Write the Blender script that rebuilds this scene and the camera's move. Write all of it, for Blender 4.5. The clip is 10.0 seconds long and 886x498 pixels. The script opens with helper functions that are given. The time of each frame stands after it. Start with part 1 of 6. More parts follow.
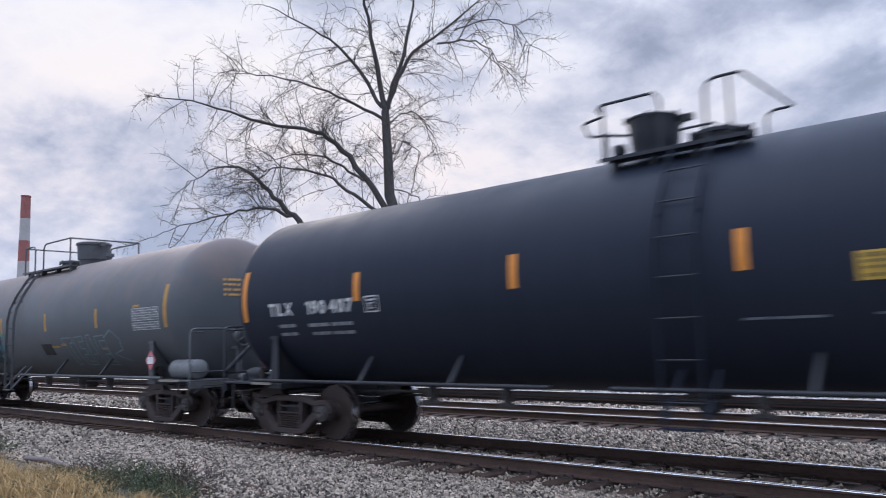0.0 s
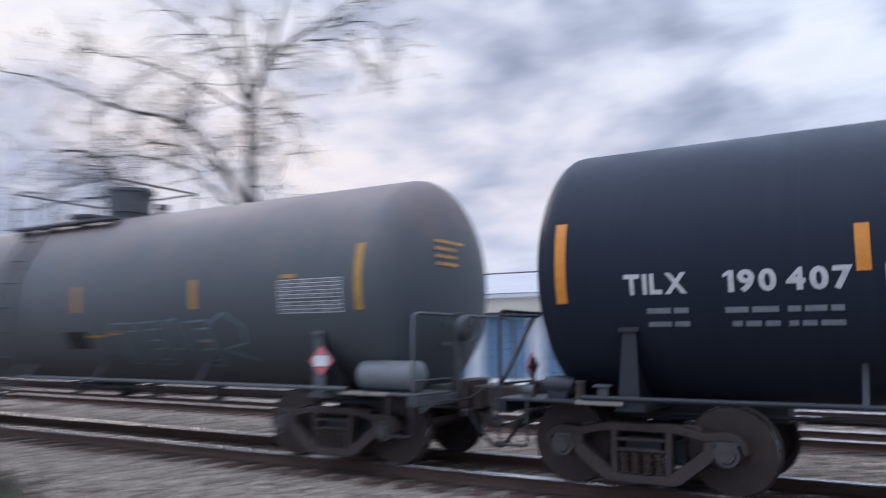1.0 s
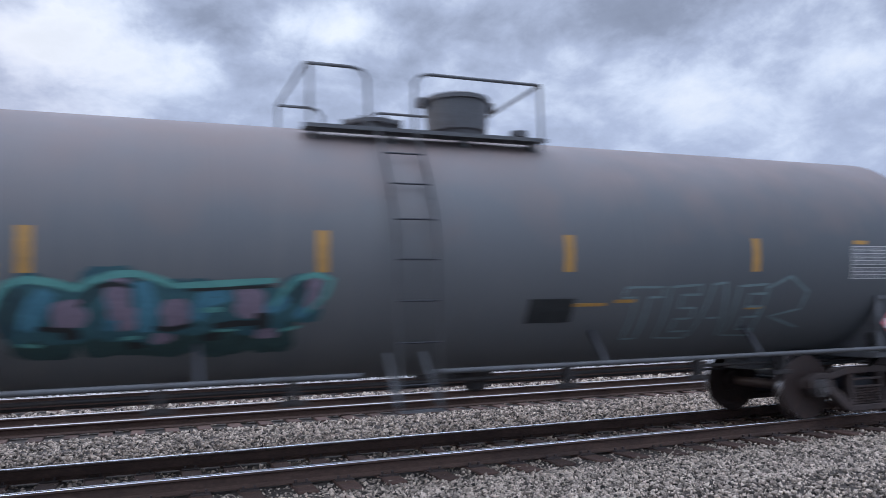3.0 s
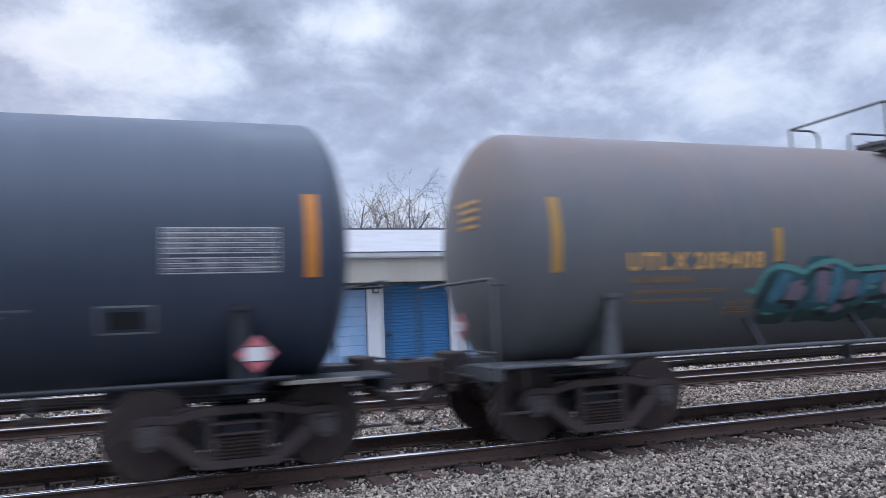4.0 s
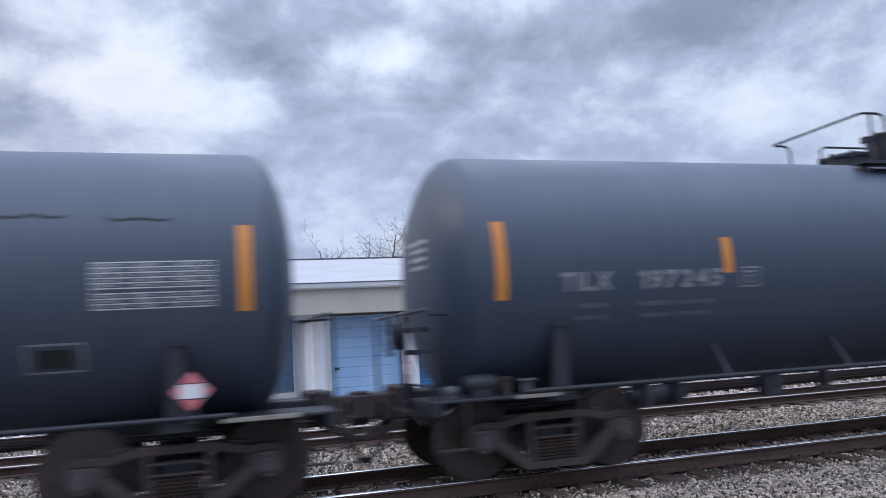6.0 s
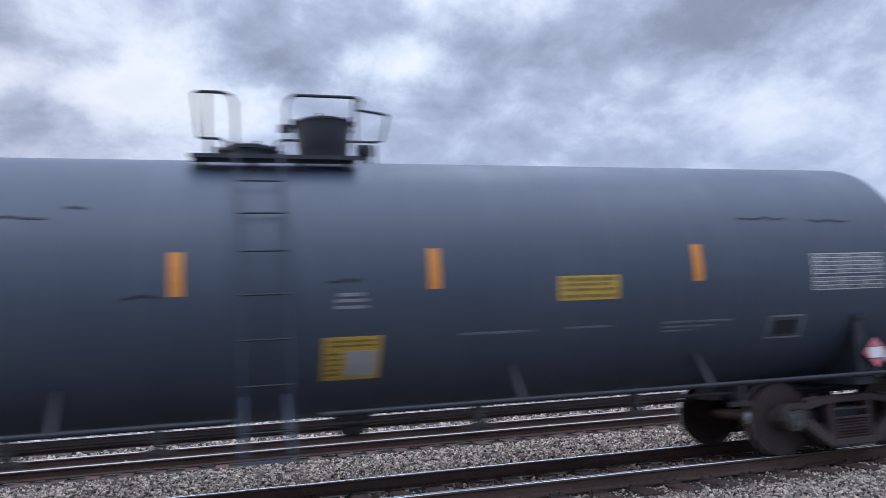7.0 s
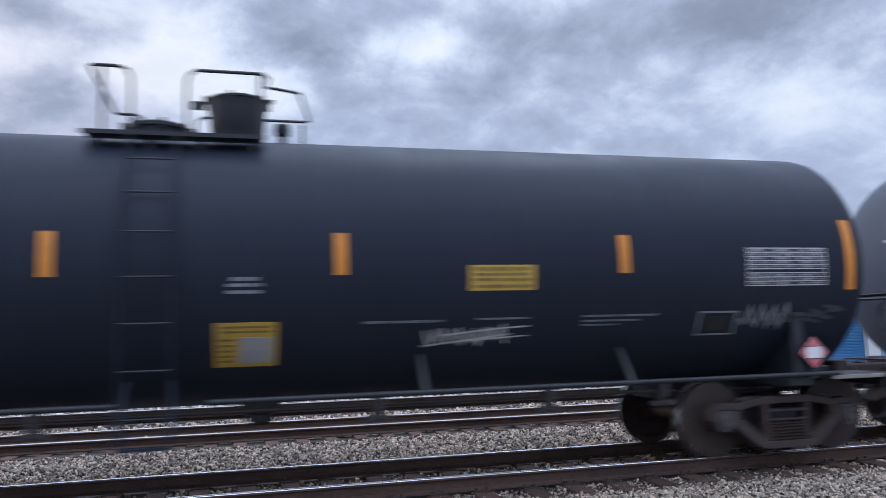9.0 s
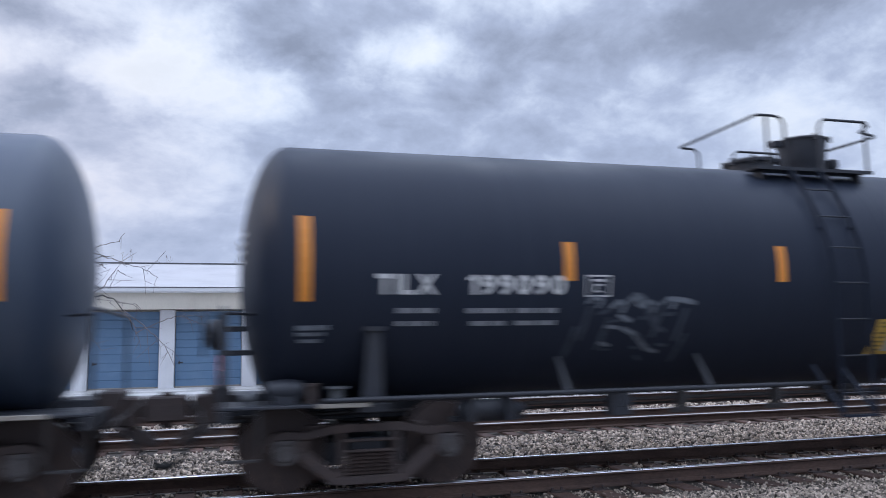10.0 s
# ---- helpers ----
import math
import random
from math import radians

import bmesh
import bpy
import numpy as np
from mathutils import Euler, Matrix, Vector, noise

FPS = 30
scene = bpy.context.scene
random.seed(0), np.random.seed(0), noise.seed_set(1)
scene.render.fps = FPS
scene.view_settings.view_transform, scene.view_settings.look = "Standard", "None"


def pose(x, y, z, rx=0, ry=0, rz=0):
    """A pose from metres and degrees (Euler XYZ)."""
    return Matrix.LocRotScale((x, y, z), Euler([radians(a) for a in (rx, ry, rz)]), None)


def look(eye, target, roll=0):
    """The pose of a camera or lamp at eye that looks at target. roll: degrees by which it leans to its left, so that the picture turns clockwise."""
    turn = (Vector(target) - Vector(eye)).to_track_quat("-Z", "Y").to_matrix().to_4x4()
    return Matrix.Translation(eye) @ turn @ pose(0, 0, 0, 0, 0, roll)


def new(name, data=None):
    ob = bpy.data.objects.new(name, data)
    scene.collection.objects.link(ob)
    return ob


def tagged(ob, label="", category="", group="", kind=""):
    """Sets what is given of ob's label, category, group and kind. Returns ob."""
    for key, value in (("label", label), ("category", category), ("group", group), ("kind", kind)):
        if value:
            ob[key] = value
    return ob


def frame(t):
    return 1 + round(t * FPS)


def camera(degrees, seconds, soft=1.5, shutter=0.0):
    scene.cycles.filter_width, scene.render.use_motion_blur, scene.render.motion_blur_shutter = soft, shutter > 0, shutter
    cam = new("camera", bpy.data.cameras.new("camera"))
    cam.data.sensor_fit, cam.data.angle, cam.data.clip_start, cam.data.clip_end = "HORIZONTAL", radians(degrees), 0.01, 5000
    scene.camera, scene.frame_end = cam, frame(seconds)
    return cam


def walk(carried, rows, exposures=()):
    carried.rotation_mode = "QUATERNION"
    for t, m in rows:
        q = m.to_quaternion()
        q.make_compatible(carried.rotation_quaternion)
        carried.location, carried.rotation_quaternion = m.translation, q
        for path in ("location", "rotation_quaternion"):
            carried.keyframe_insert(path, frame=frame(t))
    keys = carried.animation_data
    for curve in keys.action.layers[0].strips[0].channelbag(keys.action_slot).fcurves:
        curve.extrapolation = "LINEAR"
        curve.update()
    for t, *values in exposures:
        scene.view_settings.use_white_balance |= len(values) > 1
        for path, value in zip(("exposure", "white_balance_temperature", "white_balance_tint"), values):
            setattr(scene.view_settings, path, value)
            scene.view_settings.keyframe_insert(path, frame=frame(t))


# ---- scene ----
# ---------------------------------------------------------------- camera
EYE = (0.0, 0.0, 1.587)          # z = 0 is the top of the rails, x runs along the track
FOV = 59.6
cam = camera(FOV, 10.0, soft=0.8, shutter=0.5)
PATH = [
    # seconds, pitch, roll, yaw
    (0.0, 6.83, 1.43, 41.74),
    (0.3, 6.24, 1.63, 41.05),
    (0.5, 6.09, 1.58, 40.74),
    (0.6, 6.09, 1.49, 40.30),
    (0.8, 6.14, 1.19, 38.88),
    (0.9, 6.35, 0.71, 36.26),
    (1.0, 6.92, 0.07, 31.28),
    (1.1, 7.51, 0.07, 23.11),
    (1.2, 7.76, -0.03, 15.16),
    (1.3, 7.85, 0.41, 5.15),
    (1.4, 7.42, 1.47, -4.60),
    (1.5, 6.03, 2.39, -12.41),
    (1.6, 5.09, 2.56, -16.51),
    (1.8, 4.27, 2.15, -20.95),
    (2.0, 4.42, 1.65, -23.25),
    (2.2, 5.47, 1.66, -23.05),
    (3.5, 4.75, 1.83, -20.59),
    (4.0, 4.78, 2.25, -19.60),
    (4.5, 5.33, 2.74, -18.90),
    (5.0, 5.92, 3.05, -18.10),
    (5.5, 6.44, 3.16, -17.46),
    (6.0, 6.90, 3.28, -17.10),
    (7.5, 7.52, 2.78, -15.49),
    (8.0, 7.25, 2.33, -14.80),
    (8.5, 6.75, 2.02, -14.63),
    (9.0, 6.38, 1.59, -14.88),
    (9.5, 6.36, 1.31, -15.41),
    (10.0, 6.78, 0.93, -15.69),
]
walk(cam, [(t, pose(*EYE, 90 + p, r, y)) for t, p, r, y in PATH])

# ---------------------------------------------------------------- light
SUN_TURN, SUN_UP = radians(62), radians(7)
CLOUDS = (
    (13.0, 18.6, 6.5, -0.10), (5.0, 18.8, 6.0, -0.13), (-1.5, 18.4, 5.0, -0.14), (-11.6, 21.0, 4.5, -0.14), (-37.0, 17.5, 5.5, -0.05), (-21.0, 25.5, 6.0, -0.10),
    (12.0, 23.0, 6.0, 0.03), (-6.5, 22.2, 5.5, 0.07), (-17.2, 20.0, 6.5, 0.04), (-28.0, 18.4, 6.5, 0.03), (-40.0, 20.5, 9.0, 0.24), (10.0, 15.0, 6.0, 0.08), (-9.7, 16.4, 6.0, 0.08),
    (66.0, 20.0, 11.0, -0.12), (54.0, 22.0, 9.0, -0.10), (34.0, 20.0, 6.5, -0.12), (21.0, 20.5, 6.5, 0.04), (31.0, 15.0, 6.0, 0.04), (66.0, 12.5, 7.0, 0.08),
)


def build_world():
    """Broken evening overcast: a thin blue sky behind a layer of soft grey clouds, warmer low in the west."""
    world = bpy.data.worlds.new("evening_overcast")
    scene.world = world
    world.use_nodes = True
    nt = world.node_tree
    nt.nodes.clear()

    def N(kind, **kw):
        n = nt.nodes.new(kind)
        for k, v in kw.items():
            n.inputs[k].default_value = v
        return n

    def link(a, b):
        nt.links.new(a, b)

    def math_(op, a, b=None, clamp=False):
        n = nt.nodes.new("ShaderNodeMath")
        n.operation, n.use_clamp = op, clamp
        for i, q in enumerate((a, b)):
            if q is None:
                continue
            if isinstance(q, (int, float)):
                n.inputs[i].default_value = q
            else:
                link(q, n.inputs[i])
        return n.outputs[0]

    def ramp(src, stops):
        n = nt.nodes.new("ShaderNodeValToRGB")
        el = n.color_ramp.elements
        while len(el) < len(stops):
            el.new(0.5)
        for e, (p, c) in zip(el, stops):
            e.position, e.color = p, (*c, 1) if isinstance(c, tuple) else (c, c, c, 1)
        link(src, n.inputs[0])
        return n.outputs[0]

    def mix(fac, a, b):
        n = nt.nodes.new("ShaderNodeMix")
        n.data_type = "RGBA"
        for sock, q in ((n.inputs[0], fac), (n.inputs[6], a), (n.inputs[7], b)):
            if isinstance(q, (int, float)):
                sock.default_value = q
            elif isinstance(q, tuple):
                sock.default_value = (*q, 1)
            else:
                link(q, sock)
        return n.outputs[2]

    sky = nt.nodes.new("ShaderNodeTexSky")
    sky.sky_type, sky.sun_disc = "NISHITA", False
    sky.sun_elevation, sky.sun_rotation = SUN_UP, -SUN_TURN
    coord = nt.nodes.new("ShaderNodeTexCoord").outputs["Generated"]
    sep = nt.nodes.new("ShaderNodeSeparateXYZ")
    link(coord, sep.inputs[0])
    x, y, z = sep.outputs
    up = math_("ADD", math_("MAXIMUM", z, 0.0), 0.42)
    layer = nt.nodes.new("ShaderNodeCombineXYZ")
    link(math_("DIVIDE", x, up), layer.inputs[0])
    link(math_("DIVIDE", y, up), layer.inputs[1])

    def noise_(scale, detail, rough, shift, dist=0.0):
        mp = nt.nodes.new("ShaderNodeMapping")
        mp.inputs["Location"].default_value = shift
        link(layer.outputs[0], mp.inputs[0])
        n = N("ShaderNodeTexNoise", Scale=scale, Detail=detail, Roughness=rough, Distortion=dist)
        link(mp.outputs[0], n.inputs["Vector"])
        return n.outputs[0]

    big = noise_(2.6, 7.0, 0.56, (3.1, 7.7, 0.0), 0.2)
    wisp = noise_(8.5, 5.0, 0.6, (1.3, 2.2, 0.4), 0.3)
    cover = math_("ADD", math_("MULTIPLY", big, 0.74), math_("MULTIPLY", wisp, 0.26))
    ragged = N("ShaderNodeTexNoise", Scale=7.0, Detail=5.0, Roughness=0.6)
    link(coord, ragged.inputs["Vector"])
    bend = nt.nodes.new("ShaderNodeVectorMath")
    bend.operation = "MULTIPLY_ADD"
    link(ragged.outputs["Color"], bend.inputs[0])
    bend.inputs[1].default_value, bend.inputs[2].default_value = (0.17, 0.17, 0.09), (-0.085, -0.085, -0.045)
    bent = nt.nodes.new("ShaderNodeVectorMath")
    bent.operation = "ADD"
    link(coord, bent.inputs[0])
    link(bend.outputs[0], bent.inputs[1])
    # banks and breaks of the cloud layer: turn to the left of the track's normal, height, width, weight
    for turn, rise, wide, weight in CLOUDS:
        c = Vector((-math.sin(radians(turn)) * math.cos(radians(rise)), math.cos(radians(turn)) * math.cos(radians(rise)), math.sin(radians(rise))))
        off, flat, far_ = (nt.nodes.new("ShaderNodeVectorMath") for _ in range(3))
        off.operation, flat.operation, far_.operation = "SUBTRACT", "MULTIPLY", "LENGTH"
        link(bent.outputs[0], off.inputs[0])
        off.inputs[1].default_value = c
        link(off.outputs[0], flat.inputs[0])
        flat.inputs[1].default_value = (1.0, 1.0, 2.1)
        link(flat.outputs[0], far_.inputs[0])
        near_ = nt.nodes.new("ShaderNodeMapRange")
        near_.interpolation_type = "SMOOTHSTEP"
        for i, q in zip((1, 2, 3, 4), (radians(wide) * 1.35, 0.0, 0.0, weight)):
            near_.inputs[i].default_value = q
        link(far_.outputs["Value"], near_.inputs[0])
        cover = math_("ADD", cover, near_.outputs[0])
    cloud = ramp(cover, [(0.36, (0.90, 0.98, 1.12)), (0.44, (0.665, 0.765, 0.97)), (0.52, (0.44, 0.52, 0.72)),
                         (0.62, (0.29, 0.345, 0.485)), (0.72, (0.235, 0.28, 0.395))])
    low = ramp(z, [(0.0, 1.0), (0.16, 0.62), (0.36, 0.0)])
    haze = mix(math_("MULTIPLY", low, 0.66), cloud, (0.47, 0.565, 0.81))
    # western glow
    toward = math_("ADD", math_("MULTIPLY", x, -math.sin(SUN_TURN)), math_("MULTIPLY", y, math.cos(SUN_TURN)))
    west = ramp(toward, [(0.40, 0.0), (0.92, 1.0)])
    glow = math_("MULTIPLY", west, ramp(z, [(0.05, 0.12), (0.19, 0.88), (0.42, 0.42)]))
    warm = mix(math_("MULTIPLY", glow, ramp(cover, [(0.42, 1.0), (0.60, 0.16)]), True), haze, (1.0, 0.90, 0.91))
    clear = nt.nodes.new("ShaderNodeVectorMath")
    clear.operation = "SCALE"
    clear.inputs[3].default_value = 0.10
    link(sky.outputs[0], clear.inputs[0])
    gaps = math_("MULTIPLY", ramp(cover, [(0.30, 1.0), (0.42, 0.0)]), 0.12)
    full = mix(gaps, warm, clear.outputs[0])
    # an overcast sky is brightest overhead
    zenith = nt.nodes.new("ShaderNodeVectorMath")
    zenith.operation = "SCALE"
    link(full, zenith.inputs[0])
    rise = nt.nodes.new("ShaderNodeMapRange")
    rise.interpolation_type = "SMOOTHSTEP"
    for i, q in zip((1, 2, 3, 4), (0.40, 0.85, 1.0, 3.2)):
        rise.inputs[i].default_value = q
    link(z, rise.inputs[0])
    link(rise.outputs[0], zenith.inputs[3])
    # dusk: the sky away from the sun is dimmer
    east = nt.nodes.new("ShaderNodeVectorMath")
    east.operation = "SCALE"
    link(zenith.outputs[0], east.inputs[0])
    dusk = nt.nodes.new("ShaderNodeMapRange")
    dusk.interpolation_type = "SMOOTHSTEP"
    for i, q in zip((1, 2, 3, 4), (-0.95, -0.20, 0.90, 1.0)):
        dusk.inputs[i].default_value = q
    link(toward, dusk.inputs[0])
    link(dusk.outputs[0], east.inputs[3])
    back = N("ShaderNodeBackground", Strength=1.0)
    link(east.outputs[0], back.inputs[0])
    out = nt.nodes.new("ShaderNodeOutputWorld")
    link(back.outputs[0], out.inputs[0])


build_world()
sun_data = bpy.data.lights.new("sun", "SUN")
sun_data.energy, sun_data.angle, sun_data.color = 0.5, radians(25), (1.0, 0.86, 0.78)
sun = new("sun", sun_data)
sun.matrix_world = look((-60 * math.sin(SUN_TURN), 60 * math.cos(SUN_TURN), 60 * math.tan(radians(22))), (0, 0, 0))
scene.view_settings.exposure = 0.0


# ---------------------------------------------------------------- materials
def material(name, base, rough=0.6, metal=0.0, vary=0.25, fine=40.0, coarse=3.0, bump=0.1, second=None, amount=0.5,
             stretch=(1, 1, 1), island=0.0, each=0.0, spec=0.5, coat=0.0):
    """Principled surface with grain and stains at two scales; second: the colour of the stains."""
    m = bpy.data.materials.new(name)
    m.use_nodes = True
    nt = m.node_tree
    bsdf = nt.nodes["Principled BSDF"]
    bsdf.inputs["Metallic"].default_value = metal
    bsdf.inputs["Specular IOR Level"].default_value = spec
    bsdf.inputs["Coat Weight"].default_value = coat
    tc = nt.nodes.new("ShaderNodeTexCoord")
    mp = nt.nodes.new("ShaderNodeMapping")
    mp.inputs["Scale"].default_value = stretch
    nt.links.new(tc.outputs["Object"], mp.inputs[0])

    def tex(scale, detail, rough_):
        n = nt.nodes.new("ShaderNodeTexNoise")
        n.inputs["Scale"].default_value, n.inputs["Detail"].default_value, n.inputs["Roughness"].default_value = scale, detail, rough_
        nt.links.new(mp.outputs[0], n.inputs["Vector"])
        return n.outputs[0]

    grain, stain = tex(fine, 4.0, 0.6), tex(coarse, 6.0, 0.62)

    def remap(src, a, b, c, d):
        n = nt.nodes.new("ShaderNodeMapRange")
        for i, v in zip((1, 2, 3, 4), (a, b, c, d)):
            n.inputs[i].default_value = v
        nt.links.new(src, n.inputs[0])
        return n.outputs[0]

    def blend(kind, fac, a, b):
        n = nt.nodes.new("ShaderNodeMix")
        n.data_type, n.blend_type = "RGBA", kind
        for sock, q in ((n.inputs[0], fac), (n.inputs[6], a), (n.inputs[7], b)):
            if isinstance(q, (int, float)):
                sock.default_value = q
            elif isinstance(q, tuple):
                sock.default_value = (*q, 1)
            else:
                nt.links.new(q, sock)
        return n.outputs[2]

    col = blend("MIX", remap(stain, 0.48, 0.72, 0.0, amount), tuple(base), tuple(second or [c * 0.6 for c in base]))
    gray = nt.nodes.new("ShaderNodeCombineColor")
    g = remap(grain, 0.25, 0.75, 1 - vary, 1 + vary)
    for i in range(3):
        nt.links.new(g, gray.inputs[i])
    col = blend("MULTIPLY", 1.0, col, gray.outputs[0])
    for amount_, kind, sock in ((island, "ShaderNodeNewGeometry", "Random Per Island"), (each, "ShaderNodeObjectInfo", "Random")):
        if amount_:
            info = nt.nodes.new(kind)
            gg = nt.nodes.new("ShaderNodeCombineColor")
            gv = remap(info.outputs[sock], 0, 1, 1 - amount_, 1 + amount_)
            for i in range(3):
                nt.links.new(gv, gg.inputs[i])
            col = blend("MULTIPLY", 1.0, col, gg.outputs[0])
    nt.links.new(col, bsdf.inputs["Base Color"])
    nt.links.new(remap(stain, 0.3, 0.7, rough - 0.1, min(1.0, rough + 0.12)), bsdf.inputs["Roughness"])
    if bump:
        b = nt.nodes.new("ShaderNodeBump")
        b.inputs["Strength"].default_value, b.inputs["Distance"].default_value = bump, 0.01
        nt.links.new(grain, b.inputs["Height"])
        nt.links.new(b.outputs[0], bsdf.inputs["Normal"])
    return m


def tank_paint(name, base, dust, rust, dust_amount=0.5, rust_amount=0.0, rough=0.42, gloss=0.22, leading_tone=None):
    """Tank paint: vertical rain streaks, a dust film in broad patches, rust along the top; the last colour is blended
    in over the leading half.
    """
    m = material(name, base, rough=rough, vary=0.06, fine=90, coarse=0.7, bump=0.03, second=dust, amount=dust_amount, spec=gloss)
    nt = m.node_tree
    bsdf = nt.nodes["Principled BSDF"]
    old = bsdf.inputs["Base Color"].links[0].from_socket
    tc = nt.nodes.new("ShaderNodeTexCoord")
    mp = nt.nodes.new("ShaderNodeMapping")
    mp.inputs["Scale"].default_value = (9.0, 0.5, 0.5)
    nt.links.new(tc.outputs["Object"], mp.inputs[0])
    ns = nt.nodes.new("ShaderNodeTexNoise")
    ns.inputs["Scale"].default_value, ns.inputs["Detail"].default_value = 1.0, 7.0
    nt.links.new(mp.outputs[0], ns.inputs["Vector"])
    r1 = nt.nodes.new("ShaderNodeMapRange")
    for i, v in zip((1, 2, 3, 4), (0.45, 0.75, 0.0, 0.35)):
        r1.inputs[i].default_value = v
    nt.links.new(ns.outputs[0], r1.inputs[0])
    mx = nt.nodes.new("ShaderNodeMix")
    mx.data_type = "RGBA"
    nt.links.new(r1.outputs[0], mx.inputs[0])
    nt.links.new(old, mx.inputs[6])
    mx.inputs[7].default_value = (*dust, 1)
    col = mx.outputs[2]
    if leading_tone:
        along = nt.nodes.new("ShaderNodeSeparateXYZ")
        nt.links.new(tc.outputs["Object"], along.inputs[0])
        edge = nt.nodes.new("ShaderNodeMath")
        edge.operation = "MULTIPLY_ADD"
        nt.links.new(ns.outputs[0], edge.inputs[0])
        edge.inputs[1].default_value = 4.0
        nt.links.new(along.outputs[0], edge.inputs[2])
        r3 = nt.nodes.new("ShaderNodeMapRange")
        for i, v in zip((1, 2, 3, 4), (1.0, 6.5, 0.0, 0.8)):
            r3.inputs[i].default_value = v
        nt.links.new(edge.outputs[0], r3.inputs[0])
        m3 = nt.nodes.new("ShaderNodeMix")
        m3.data_type = "RGBA"
        nt.links.new(r3.outputs[0], m3.inputs[0])
        nt.links.new(col, m3.inputs[6])
        m3.inputs[7].default_value = (*leading_tone, 1)
        col = m3.outputs[2]
    if rust_amount:
        sep = nt.nodes.new("ShaderNodeSeparateXYZ")
        nt.links.new(tc.outputs["Object"], sep.inputs[0])
        n2 = nt.nodes.new("ShaderNodeTexNoise")
        n2.inputs["Scale"].default_value, n2.inputs["Detail"].default_value = 1.7, 8.0
        nt.links.new(tc.outputs["Object"], n2.inputs["Vector"])
        hi = nt.nodes.new("ShaderNodeMath")
        hi.operation = "MULTIPLY_ADD"
        nt.links.new(sep.outputs[2], hi.inputs[0])
        hi.inputs[1].default_value = 0.55
        nt.links.new(n2.outputs[0], hi.inputs[2])
        r2 = nt.nodes.new("ShaderNodeMapRange")
        for i, v in zip((1, 2, 3, 4), (1.92, 2.55, 0.0, rust_amount)):
            r2.inputs[i].default_value = v
        nt.links.new(hi.outputs[0], r2.inputs[0])
        m2 = nt.nodes.new("ShaderNodeMix")
        m2.data_type = "RGBA"
        nt.links.new(r2.outputs[0], m2.inputs[0])
        nt.links.new(col, m2.inputs[6])
        m2.inputs[7].default_value = (*rust, 1)
        col = m2.outputs[2]
    nt.links.new(col, bsdf.inputs["Base Color"])
    return m


PAINT_BLACK = tank_paint("black_tank_paint", (0.0250, 0.0310, 0.047), (0.033, 0.040, 0.058), (0.1, 0.07, 0.05), 0.4, rough=0.42, gloss=0.14)
PAINT_SLATE = tank_paint("faded_black_tank_paint", (0.059, 0.077, 0.112), (0.085, 0.105, 0.138), (0.12, 0.1, 0.08), 0.5, rough=0.45, gloss=0.62)
PAINT_SLATE_DARK = tank_paint("worn_slate_tank_paint", (0.053, 0.072, 0.108), (0.075, 0.095, 0.130), (0.12, 0.1, 0.08), 0.5, rough=0.45, gloss=0.62)
PAINT_GREY = tank_paint("weathered_grey_tank_paint", (0.150, 0.158, 0.168), (0.205, 0.201, 0.197), (0.245, 0.170, 0.148), 0.5, 0.58, rough=0.55, gloss=0.45, leading_tone=(0.100, 0.112, 0.124))
STEEL_DARK = material("sooty_steel", (0.040, 0.038, 0.040), 0.62, 0.1, 0.3, 50, 4, 0.2, (0.075, 0.058, 0.05), 0.7)
STEEL_GREY = material("grey_painted_steel", (0.115, 0.120, 0.130), 0.6, 0.1, 0.25, 50, 4, 0.2, (0.07, 0.055, 0.05), 0.6)
STEEL_BLACK = material("black_painted_steel", (0.024, 0.027, 0.036), 0.5, 0.0, 0.25, 50, 4, 0.15, (0.042, 0.040, 0.044), 0.6)
STEEL_RUST = material("rusty_cast_steel", (0.054, 0.040, 0.038), 0.7, 0.0, 0.3, 60, 5, 0.35, (0.098, 0.066, 0.054), 0.65)
STEEL_PALE = material("pale_worn_steel", (0.33, 0.30, 0.26), 0.6, 0.2, 0.2, 60, 5, 0.2, (0.16, 0.12, 0.09), 0.6)
WHEEL = material("brown_wheel_steel", (0.052, 0.036, 0.033), 0.55, 0.2, 0.3, 50, 6, 0.2, (0.105, 0.068, 0.055), 0.7)
TREAD = material("polished_tread", (0.45, 0.45, 0.46), 0.25, 1.0, 0.1, 80, 6, 0.02)
RAIL_SIDE = material("rusty_rail", (0.085, 0.050, 0.038), 0.8, 0.0, 0.3, 60, 4, 0.3, (0.040, 0.027, 0.024), 0.7, (0.3, 1, 1))
RAIL_TOP = material("polished_rail_head", (0.85, 0.85, 0.86), 0.24, 1.0, 0.1, 80, 3, 0.02, stretch=(0.2, 1, 1))
RAIL_DULL = material("duller_rail_head", (0.50, 0.48, 0.47), 0.36, 1.0, 0.15, 80, 3, 0.05, (0.30, 0.25, 0.22), 0.7, stretch=(0.2, 1, 1))
TIE = material("creosoted_tie", (0.080, 0.046, 0.036), 0.9, 0, 0.4, 30, 5, 0.6, (0.15, 0.092, 0.070), 0.6, (0.6, 4, 4), each=0.35)
BALLAST = material("ballast_stone", (0.36, 0.297, 0.243), 0.9, 0, 0.4, 60, 12, 0.5, (0.13, 0.10, 0.082), 0.85, island=0.97)
PALE_STONE = material("pale_gravel", (0.55, 0.53, 0.52), 0.9, 0, 0.25, 45, 9, 0.4, (0.36, 0.33, 0.31), 0.7, island=0.5)
HUB = material("worn_bearing_cap", (0.090, 0.082, 0.082), 0.55, 0.1, 0.25, 50, 6, 0.1, (0.065, 0.052, 0.047), 0.6)
